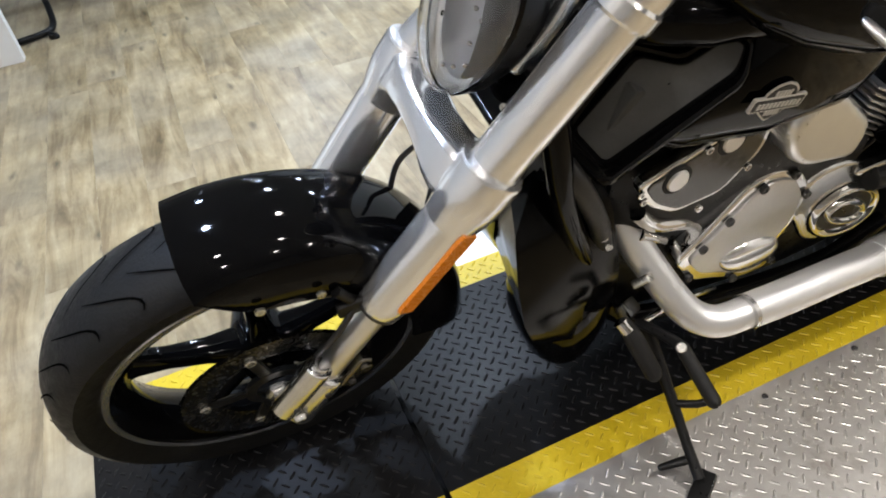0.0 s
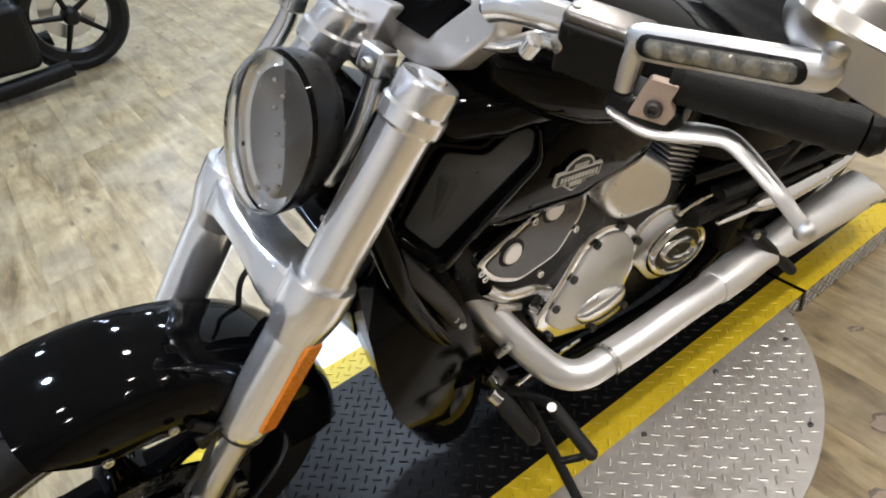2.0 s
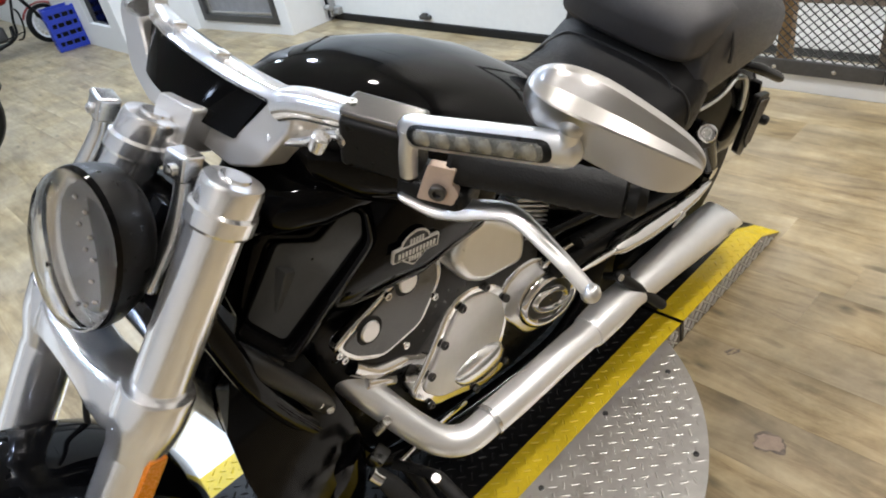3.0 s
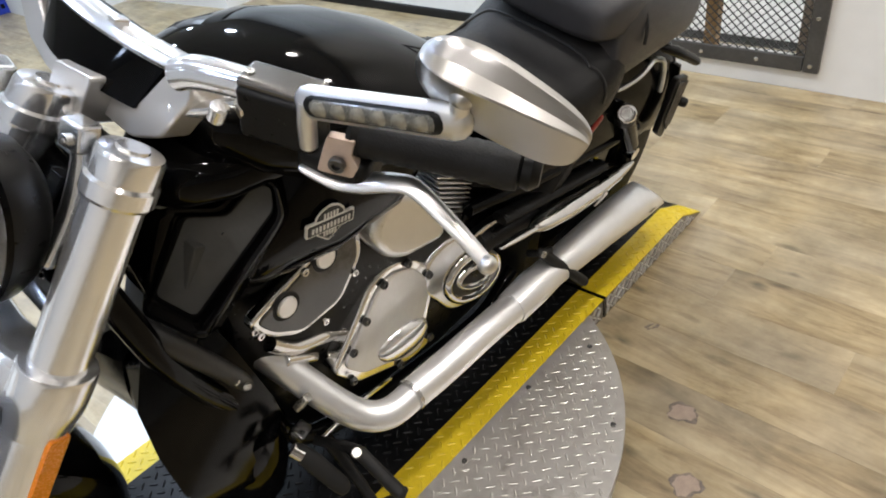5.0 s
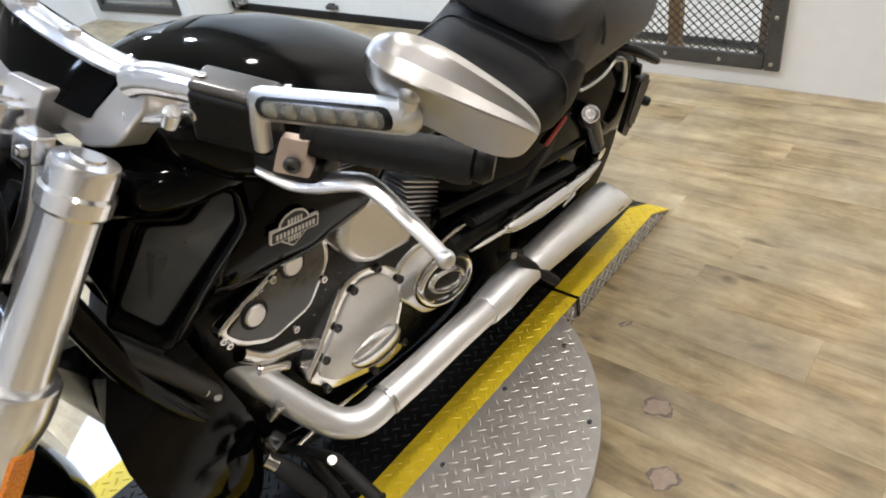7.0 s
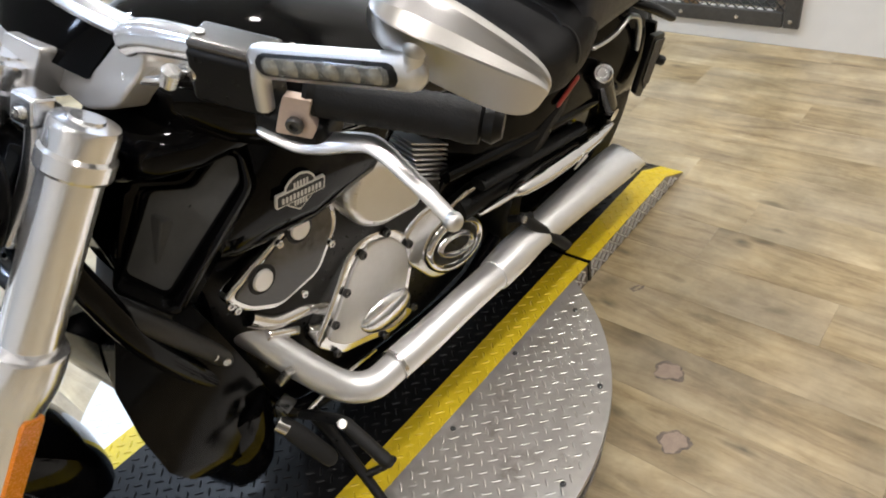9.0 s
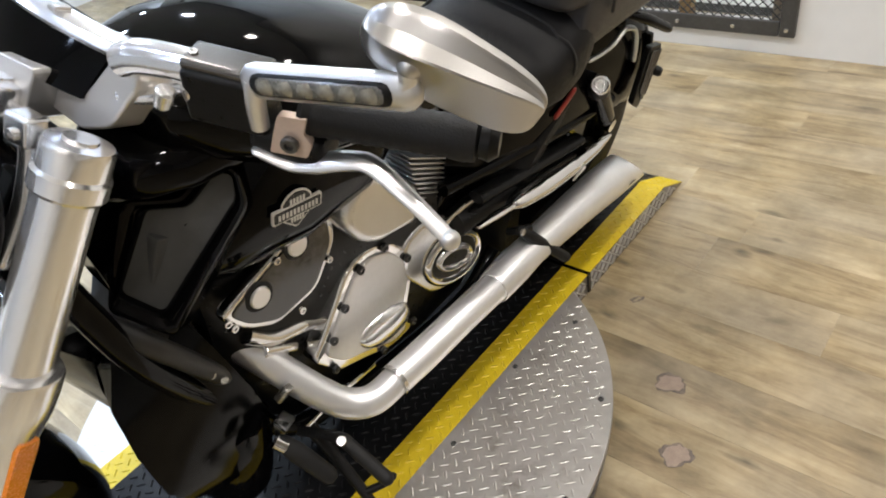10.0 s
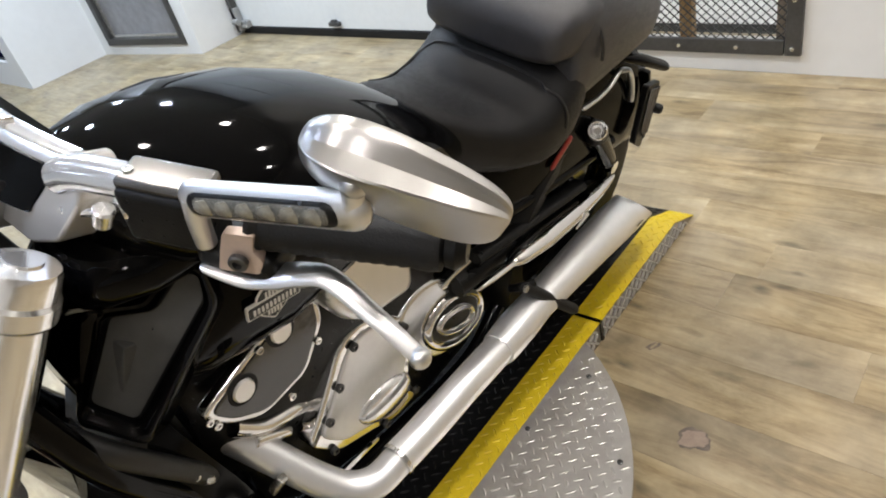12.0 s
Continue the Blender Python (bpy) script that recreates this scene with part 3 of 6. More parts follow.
def runway_piece(name, x0, x1, slope0, slope1, label):
    """One length of the runway: painted top, yellow borders, bright sides."""
    h = -FLOOR
    root = thing(name, (0, 0, FLOOR), (0, 0, 0), label, "ramp", "runway pieces")
    xs = [x0] + ([x0 + KNEE] if slope0 else []) + ([x1 - KNEE] if slope1 else []) + [x1]
    zs = [0.004 if slope0 else h] + ([h] if slope0 else []) + ([h] if slope1 else []) + [0.004 if slope1 else h]
    inner = HALF - BAND

    def strip(a, b, th):
        bm = bmesh.new()
        rings = [[bm.verts.new((x, y, z + dz)) for y, dz in ((a, 0), (b, 0), (b, -th), (a, -th))] for x, z in zip(xs, zs)]
        for p, q in zip(rings, rings[1:]):
            for i in range(4):
                j = (i + 1) % 4
                bm.faces.new((p[i], p[j], q[j], q[i]))
        bm.faces.new(rings[0])
        bm.faces.new(rings[-1][::-1])
        return bm
    part("deck", strip(-inner, inner, 0.003), M["deck_black"], root, "black painted tread plate", 20)
    for s in (-1, 1):
        part("border", strip(min(s * inner, s * HALF), max(s * inner, s * HALF), 0.003), M["deck_yellow"], root, "yellow painted tread plate border", 20)
        bm = bmesh.new()
        y = s * (HALF - 0.002)
        top = [bm.verts.new((x, y, z - 0.003)) for x, z in zip(xs, zs)]
        low = [bm.verts.new((x, y, 0)) for x in xs]
        top2 = [bm.verts.new((x, y - s * 0.004, z - 0.003)) for x, z in zip(xs, zs)]
        low2 = [bm.verts.new((x, y - s * 0.004, 0)) for x in xs]
        for i in range(len(xs) - 1):
            bm.faces.new((top[i], top[i + 1], low[i + 1], low[i]))
            bm.faces.new((top2[i], low2[i], low2[i + 1], top2[i + 1]))
        part("side", bm, M["side_base"], root, "bright tread plate side", 20)
    for x, sl in ((x0, slope0), (x1, slope1)):
        if not sl:
            part("end_plate", box(0.004, 2 * HALF - 0.02, h - 0.004, Matrix.Translation((x + (0.004 if x == x0 else -0.004), 0, (h - 0.004) / 2)), 0), M["dark_steel"], root)
    return root


front_ramp = runway_piece("front_ramp", END_F, SEAM_F - 0.004, True, False, "black and yellow tread plate ramp, sloped at its end")
middle_deck = runway_piece("runway_deck", SEAM_F + 0.004, SEAM_R - 0.004, False, False, "black tread plate deck with yellow borders across the turntable")
rear_ramp = runway_piece("rear_ramp", SEAM_R + 0.004, END_R, False, True, "black and yellow tread plate ramp, sloped at its end")

for x in (SEAM_F, SEAM_R):
    joint = box(0.011, 2 * HALF + 0.006, -FLOOR + 0.001, Matrix.Translation((x, 0, -FLOOR / 2 + 0.001)), 0.001, 1)
    part("joint_strip", joint, M["dark_cast"], middle_deck, "dark joint between the deck pieces")

# ---------------------------------------------------------------- motorcycle
bike = thing("motorcycle", (0, 0.085, 0), (17.4, 0, 0), "black and silver muscle cruiser motorcycle leaning on its side stand", "motorcycle")
RAKE = math.atan2(0.445, 0.664)
FK = Matrix.Translation((0, 0.008, 0.305)) @ Matrix.Rotation(RAKE, 4, "Y")   # fork frame: z up along the legs


def yc(x):
    """The middle plane of the frame, which stands a little askew to the front wheel."""
    return 0.02 - 0.095 * x


# front wheel
W0 = Matrix.Translation((0.0, 0.006, 0.313))


def tyre_mesh():
    prof = [(0.238, -0.045), (0.262, -0.062), (0.288, -0.068), (0.303, -0.060), (0.313, -0.040), (0.318, -0.020), (0.320, 0.0)]
    full = prof + [(r, -h) for r, h in prof[-2::-1]]
    inner = [(0.234, 0.04), (0.234, -0.04)]
    return lathe(full + inner, W0, 72, True)


def tread_grooves():
    """Curved cuts, as thin dark strips just proud of the tyre."""
    bm = bmesh.new()
    for k in range(26):
        for s in (-1, 1):
            a0 = 2 * math.pi * (k + (0.5 if s > 0 else 0)) / 26
            prev = None
            for j in range(9):
                f = j / 8
                y = s * (0.004 + 0.052 * f)
                r = 0.3206 - 0.0068 * (abs(y) / 0.040) ** 2 if abs(y) < 0.040 else 0.3138 - (abs(y) - 0.040) * 0.5
                r += 0.0012
                a = a0 - 0.50 * f + 0.26 * f * f + 0.025 * math.sin(6.0 * f)
                w = 0.0034 * math.sin(math.pi * (0.10 + 0.84 * f))
                p = [bm.verts.new(W0 @ Vector((r * math.cos(a + d), y, r * math.sin(a + d)))) for d in (-w / r, w / r)]
                if prev:
                    bm.faces.new((prev[0], prev[1], p[1], p[0]))
                prev = p
    return bm


rim = lathe([(0.226, -0.046), (0.246, -0.052), (0.252, -0.048), (0.240, -0.040), (0.222, -0.022), (0.214, 0.0), (0.222, 0.022), (0.240, 0.040), (0.252, 0.048), (0.246, 0.052), (0.226, 0.046), (0.204, 0.016), (0.202, 0.0), (0.204, -0.016)], W0, 72, True)
hub = lathe([(0.0, -0.06), (0.035, -0.06), (0.042, -0.04), (0.05, -0.02), (0.05, 0.02), (0.042, 0.04), (0.035, 0.06), (0, 0.06)], W0, 32)
spokes = []
for k in range(5):
    a = 2 * math.pi * k / 5 + 2.75
    u = Vector((math.cos(a), 0, math.sin(a)))
    v = Vector((-math.sin(a), 0, math.cos(a)))
    rings = []
    for r, hw, hy in ((0.035, 0.026, 0.030), (0.09, 0.017, 0.020), (0.15, 0.017, 0.016), (0.19, 0.024, 0.016), (0.215, 0.040, 0.018)):
        rings.append([W0 @ (u * r + v * hw * math.copysign(abs(math.cos(q)) ** 0.6, math.cos(q)) + Vector((0, hy * math.copysign(abs(math.sin(q)) ** 0.6, math.sin(q)), 0))) for q in (2 * math.pi * j / 16 for j in range(16))])
    spokes.append(loft(rings))
wheel = part("front_wheel", rim, M["gloss_black"], bike, "gloss black five-spoke cast front wheel")
part("hub", hub, M["gloss_black"], wheel)
for s in spokes:
    part("spoke", s, M["gloss_black"], wheel)
part("tyre", tyre_mesh(), M["rubber"], wheel, "black road tyre with curved grooves")
part("tread_groove", tread_grooves(), M["groove"], wheel)
part("rim_lip", lathe([(0.2545, -0.0480), (0.2490, -0.0560), (0.2395, -0.0550), (0.2430, -0.0480)], W0, 72, True), M["bar_cast"], wheel, "polished rim edge")


def brake_disc(y):
    bm = lathe([(0.108, y - 0.003), (0.147, y - 0.003), (0.147, y + 0.003), (0.092, y + 0.003)], W0, 64, True)
    carrier = lathe([(0.034, y - 0.006), (0.050, y - 0.005), (0.050, y + 0.004), (0.034, y + 0.004)], W0, 40, True)
    for k in range(5):
        a = 2 * math.pi * k / 5 + 0.5
        merge(carrier, box(0.075, 0.006, 0.020, W0 @ Matrix.Translation((0.082 * math.cos(a), y - 0.001, 0.082 * math.sin(a))) @ Matrix.Rotation(-a, 4, "Y"), 0.002, 1))
    return bm, carrier


for y in (-0.082,):
    d, c = brake_disc(y)
    dd = part("brake_disc", d, M["disc_steel"], wheel, "steel brake disc")
    for k in range(20):
        a = 2 * math.pi * k / 20
        rr = 0.119 if k % 2 else 0.135
        part("disc_hole", lathe([(0, y - 0.0034), (0.0042, y - 0.0034), (0.0042, y + 0.0034), (0, y + 0.0034)], W0 @ Matrix.Translation((rr * math.cos(a), 0, rr * math.sin(a))), 10), M["hose"], dd)
    part("disc_carrier", c, M["satin_black"], wheel)
    for k in range(5):
        a = 2 * math.pi * k / 5 + 0.5
        part("disc_bolt", bolt(W0 @ Vector((0.112 * math.cos(a), y, 0.112 * math.sin(a))), (0, math.copysign(1, y), 0), 0.009, 0.008), M["bolt"], wheel)
part("axle_nut", lathe([(0, -0.118), (0.017, -0.118), (0.017, -0.10), (0.022, -0.10), (0.022, -0.09), (0, -0.09)], W0, 6), M["bolt"], wheel)


def leg_rod(y, profile, x=0.044, seg=40):
    """Turned parts along a fork leg: (radius, height) pairs."""
    return lathe(profile, FK @ Matrix.Translation((x, y, 0)) @ pose(0, 0, 0, 90, 0, 0), seg)


LEGS = (-0.108, 0.122)
CLOSE_IN = FK @ Matrix(((1, 0, 0, 0), (0, 1, -0.25, 0.1325), (0, 0, 1, 0), (0, 0, 0, 1))) @ FK.inverted()   # the far leg runs in towards the top clamp
for y in LEGS:
    leg = part("fork_leg", leg_rod(y, [(0, -0.05), (0.020, -0.05), (0.021, -0.04), (0.021, 0.262), (0, 0.262)]), M["brushed"], bike, "silver fork leg")
    part("slider_cover", leg_rod(y, [(0.021, 0.250), (0.031, 0.250), (0.034, 0.254), (0.037, 0.275), (0.0375, 0.36), (0.0368, 0.44), (0.0365, 0.47), (0.02, 0.47)]), M["fork_silver"], leg, "polished silver lower fork cover")
    part("seam_ring", leg_rod(y, [(0.028, 0.246), (0.0325, 0.246), (0.0335, 0.251), (0.028, 0.251)]), M["dark_steel"], leg)
    upper = part("upper_tube", leg_rod(y, [(0.0345, 0.50), (0.0335, 0.56), (0.0322, 0.775), (0.029, 0.78)]), M["fork_silver"], leg, "polished silver upper fork cover")
    if y > 0:
        upper.data.transform(CLOSE_IN)
    part("collar", leg_rod(y, [(0.0365, 0.436), (0.0382, 0.448), (0.0425, 0.468), (0.0450, 0.484), (0.0455, 0.498), (0.0450, 0.528), (0.0425, 0.533), (0.034, 0.534)]), M["fork_silver"], leg, "flared polished clamp collar")

# fork yoke, reflector, caliper
def yoke():
    rings = []
    for y, z0, z1, x0, x1 in ((-0.105, 0.456, 0.524, 0.010, 0.078), (-0.080, 0.455, 0.527, 0.000, 0.080), (-0.055, 0.461, 0.526, -0.004, 0.076), (-0.030, 0.472, 0.523, -0.006, 0.070), (0.0, 0.480, 0.523, -0.008, 0.066), (0.035, 0.484, 0.527, -0.010, 0.066), (0.070, 0.480, 0.532, -0.008, 0.070), (0.095, 0.466, 0.532, -0.002, 0.078), (0.120, 0.456, 0.526, 0.010, 0.078)):
        xc, zc, hx, hz = (x0 + x1) / 2, (z0 + z1) / 2, (x1 - x0) / 2, (z1 - z0) / 2
        r = []
        for k in range(24):
            a = 2 * math.pi * k / 24
            c, s = math.cos(a), math.sin(a)
            r.append(FK @ Vector((xc + hx * math.copysign(abs(c) ** 0.42, c), y, zc + hz * math.copysign(abs(s) ** 0.40, s))))
        rings.append(r)
    return loft(rings)


part("lower_yoke", yoke(), M["fork_silver"], bike, "polished silver lower fork yoke", 50)
rings = []
for z in (0.285, 0.292, 0.438, 0.446):
    w = 0.42 if 0.29 < z < 0.44 else 0.36
    rings.append([FK @ Matrix.Translation((0.044, LEGS[0], z)) @ Vector((math.cos(a) * r, math.sin(a) * r, 0)) for a, r in ((-1.42 - w, 0.0375), (-1.42 - w * 0.8, 0.0415), (-1.42 + w * 0.8, 0.0415), (-1.42 + w, 0.0375))])
refl = loft(rings)
part("reflector", refl, M["orange"], bike, "orange side reflector strip")


def caliper(y):
    """Slider foot with a piston cylinder beside it; z runs up the leg."""
    m = FK @ Matrix.Translation((0.03, y, 0.055))
    foot = rod(m @ Vector((0.010, -0.002, -0.088)), m @ Vector((0.013, -0.002, 0.028)), 0.0310, 0.0290, 28, 0.006)
    merge(foot, box(0.052, 0.030, 0.066, m @ Matrix.Translation((-0.010, -0.006, -0.030)), 0.008, 3))
    pot = rod(m @ Vector((-0.034, -0.016, -0.052)), m @ Vector((-0.032, -0.016, 0.072)), 0.0215, 0.0215, 28, 0.003)
    merge(pot, rod(m @ Vector((-0.032, -0.016, 0.070)), m @ Vector((-0.032, -0.016, 0.078)), 0.014, 0.014, 24, 0.002))
    rear = box(0.026, 0.030, 0.080, m @ Matrix.Translation((0.054, -0.002, 0.035)), 0.006, 3)
    merge(rear, rod(m @ Vector((0.058, -0.010, 0.060)), m @ Vector((0.058, -0.024, 0.060)), 0.010, 0.010, 16, 0.002))
    lug = rod(m @ Vector((-0.008, -0.030, -0.058)), m @ Vector((-0.008, -0.040, -0.058)), 0.012, 0.010, 20, 0.002)
    return foot, pot, rear, lug, m


foot, pot, rear_half, lug, cm = caliper(-0.112)
cal = part("brake_caliper", foot, M["cast"], bike, "silver fork foot with the brake caliper", 50)
part("piston_cylinder", pot, M["cast"], cal, "", 50)
part("caliper_half", rear_half, M["cap_grey"], cal, "dark silver caliper half")
part("axle_clamp", lug, M["cast"], cal)
for p in ((-0.034, -0.035, -0.02), (0.012, -0.030, 0.004), (0.055, -0.018, 0.018)):
    part("caliper_bolt", bolt(cm @ Vector(p), (0, -1, 0), 0.0055, 0.004), M["dark_steel"], cal)
part("brake_hose", tube([FK @ Vector(p) for p in ((0.0, -0.11, 0.13), (0.0, -0.115, 0.20), (0.02, -0.09, 0.27), (0.09, -0.05, 0.31), (0.085, -0.02, 0.40), (0.05, 0.0, 0.47))], 0.005, 10), M["hose"], bike, "black rubber brake hose")
part("abs_cable", tube([FK @ Vector(p) for p in ((0.03, -0.09, 0.10), (0.075, -0.10, 0.14), (0.105, -0.09, 0.19), (0.085, -0.08, 0.235), (0.06, -0.09, 0.25))], 0.0035, 8), M["hose"], bike)
part("wheel_sensor_wire", tube([FK @ Vector(p) for p in ((0.075, 0.03, 0.46), (0.085, 0.05, 0.43), (0.075, 0.055, 0.38), (0.085, 0.045, 0.33))], 0.0045, 8), M["hose"], bike, "black bound cable")


# front fender
def fender():
    prof = [(-0.087, 0.240), (-0.090, 0.280), (-0.085, 0.314), (-0.069, 0.332), (-0.042, 0.342), (0.0, 0.346)]
    outer = prof + [(-y, r) for y, r in prof[-2::-1]]
    inner = [(y * 0.955, r - 0.005) for y, r in outer[::-1]]
    rings = []
    n = 40
    for k in range(n + 1):
        a = radians(99 - 104 * k / n)
        f = min(k / 3, (n - k) / 6, 1.0)
        g = min(k / 7, 1.0)
        lift = 0.068 * (1 - g) ** 2.2
        ring = []
        for y, r in outer + inner:
            low = max(0.0, (0.314 - r) / 0.075)
            ring.append(W0 @ Vector(((r + lift * min(low, 1.0)) * math.cos(a), y * (0.97 + 0.03 * f), (r + lift * min(low, 1.0)) * math.sin(a))))
        rings.append(ring)
    return loft(rings)


fend = part("front_fender", fender(), M["gloss_black"], bike, "gloss black front fender", 50)
brace = tube([W0 @ Vector(p) for p in ((0.16, -0.090, 0.17), (0.14, -0.096, 0.20), (0.12, -0.094, 0.235))], 0.008, 10)
merge(brace, box(0.05, 0.012, 0.03, Matrix.Translation(W0 @ Vector((0.14, -0.1, 0.19))), 0.004))
part("fender_bracket", brace, M["satin_black"], bike, "black fender bracket")
for x, z in ((0.02, 0.262), (0.10, 0.25)):
    part("fender_bolt", bolt(W0 @ Vector((x, -0.097, z)), (0, -1, 0), 0.007, 0.005), M["bolt"], fend)

# headlight
HL = Matrix.Translation((0.338, 0.000, 0.869)) @ Matrix.Rotation(radians(20.8), 4, "Y") @ Matrix.Rotation(radians(7), 4, "Z")


def egg(k, n, a, b):
    t = 2 * math.pi * k / n
    z = math.sin(t)
    w = a * (1 + 0.16 * z)
    return w * math.cos(t), b * z


def egg_ring(x, f, n=40, a=0.071, b=0.104, dz=0.0):
    return [HL @ Vector((x, y * f, z * f + dz)) for y, z in (egg(k, n, a, b) for k in range(n))]


shell = loft([egg_ring(0.000, 0.985), egg_ring(0.003, 1.0), egg_ring(0.026, 0.985), egg_ring(0.044, 0.91, dz=0.003), egg_ring(0.058, 0.70, dz=0.006), egg_ring(0.066, 0.38, dz=0.008), egg_ring(0.058, 0.36, dz=0.008), egg_ring(0.050, 0.68, dz=0.006), egg_ring(0.036, 0.88, dz=0.003), egg_ring(0.004, 0.955)], caps=False)
bmesh.ops.contextual_create(shell, geom=[e for e in shell.edges if e.is_boundary and (HL.inverted() @ e.verts[0].co).x > 0.05])
head = part("headlight", shell, M["satin_black"], bike, "egg-shaped headlight in a black shell")
part("rim", loft([egg_ring(0.001, 0.950), egg_ring(-0.004, 0.962), egg_ring(-0.004, 0.985), egg_ring(0.002, 0.998)], caps=False), M["gloss_black"], head, "thin black headlight rim", 60)
part("bowl_ring", loft([egg_ring(0.002, 0.955), egg_ring(0.008, 0.92), egg_ring(0.011, 0.86), egg_ring(0.012, 0.80)], caps=False), M["bar_cast"], head, "bright ring round the reflector bowl", 70)
part("bowl", loft([egg_ring(0.012, 0.81), egg_ring(0.024, 0.72), egg_ring(0.036, 0.48), egg_ring(0.040, 0.20), egg_ring(0.041, 0.03)], caps=False), M["grey_inner"], head, "grey reflector bowl", 70)
# dark flattened strip down one side of the bowl
part("bulb_shield", tube([HL @ Vector((0.016, 0.002, 0.076)), HL @ Vector((0.014, -0.014, 0.050)), HL @ Vector((0.012, -0.032, 0.0)), HL @ Vector((0.014, -0.034, -0.050)), HL @ Vector((0.016, -0.022, -0.074))], [0.016, 0.024, 0.021, 0.016, 0.008], 18, flat=0.22, up=HL.to_3x3() @ Vector((1, 0, 0)), round_ends=True), M["frame_grey"], head, "dark strip in the reflector bowl")
# Chrome chips added as glints, for lamp reflections in the lens.
for y, z in ((0.014, 0.066), (-0.004, 0.056), (0.006, 0.036), (-0.014, 0.030), (-0.006, 0.010), (-0.020, 0.004), (-0.018, -0.026), (-0.026, -0.050), (-0.010, -0.064), (0.006, -0.074)):
    part("bulb_facet", box(0.005, 0.006, 0.005, HL @ Matrix.Translation((0.002, y, z)) @ pose(0, 0, 0, 30 + 900 * y, 20 + 400 * z, 40), 0.0012, 1), M["chrome"], head, "small chrome chip standing in for a glint in the lens")
lens = part("lens", loft([egg_ring(-0.004, 0.985), egg_ring(-0.012, 0.955), egg_ring(-0.022, 0.86), egg_ring(-0.031, 0.66), egg_ring(-0.036, 0.36), egg_ring(-0.0375, 0.03), egg_ring(-0.0345, 0.03), egg_ring(-0.033, 0.35), egg_ring(-0.028, 0.645), egg_ring(-0.019, 0.84), egg_ring(-0.010, 0.91), egg_ring(-0.004, 0.94), egg_ring(-0.004, 0.985)], caps=False), M["lens"], head, "clear glass lens", 70)
for s in (-1, 1):
    def arm(x, y, z):
        return (x, y if s < 0 else 0.155 - y, z if s < 0 else z - 0.02)
    part("headlight_arm", tube([arm(0.468, -0.022, 0.925), arm(0.458, -0.026, 0.900), arm(0.432, -0.034, 0.862), arm(0.405, -0.039, 0.834), arm(0.384, -0.041, 0.812)], [0.012, 0.0135, 0.0145, 0.0135, 0.011], 16, flat=0.95, up=(0, 1, 0), round_ends=True), M["bar_cast"], bike, "silver headlight bracket arm")
    part("arm_head", box(0.030, 0.036, 0.034, pose(*arm(0.470, -0.020, 0.934), 0, 25, s * -8), 0.005, 3), M["bar_cast"], bike, "square bracket head")
    part("arm_bolt", bolt(arm(0.455, -0.022, 0.936), (-0.9, -0.1, 0.42), 0.0075, 0.005), M["bolt"], bike)
part("horn_plate", box(0.05, 0.12, 0.07, pose(0.405, 0.0, 0.74, 0, 30, 0), 0.012, 3), M["gloss_black"], bike, "black plate under the headlight")
for k in range(12):
    part("small_bolt", bolt((0.362 + 0.014 * (k % 3), -0.060 + 0.011 * k, 0.772 - 0.014 * (k % 4)), (-0.6, -0.3, 0.7), 0.005, 0.004), M["chrome"], bike)

# top clamp and handlebar
for y in LEGS:
    clamp = leg_rod(y, [(0.031, 0.752), (0.037, 0.752), (0.039, 0.756), (0.039, 0.774), (0.0355, 0.778), (0.0355, 0.802), (0.033, 0.808), (0.018, 0.810), (0.017, 0.813), (0, 0.813)])
    top = part("top_clamp", clamp, M["fork_silver"], bike, "polished silver top fork clamp", 24)
    if y > 0:
        top.data.transform(CLOSE_IN)
    ear = part("clamp_ear", box(0.020, 0.026, 0.030, FK @ Matrix.Translation((0.060, y + (0.034 if y < 0 else -0.034), 0.775)), 0.006, 3), M["fork_silver"], bike)
    if y > 0:
        ear.data.transform(CLOSE_IN)
part("top_plate", box(0.045, 0.17, 0.024, FK @ Matrix.Translation((0.075, 0.0, 0.765)), 0.008, 3), M["satin_black"], bike, "black top yoke plate")
part("stem_cover", box(0.070, 0.150, 0.19, FK @ Matrix.Translation((0.085, 0.0, 0.640)), 0.020, 4), M["gloss_black"], bike, "gloss black cover round the steering stem")

CB = 0.027   # middle of the handlebar


def bar_side(s):
    def p(x, y, z):
        return (x, y if s < 0 else 2 * CB - y, z)
    return [p(0.548, -0.112, 1.022), p(0.555, -0.130, 1.031), p(0.564, -0.16, 1.037), p(0.576, -0.205, 1.042), p(0.590, -0.267, 1.043)]


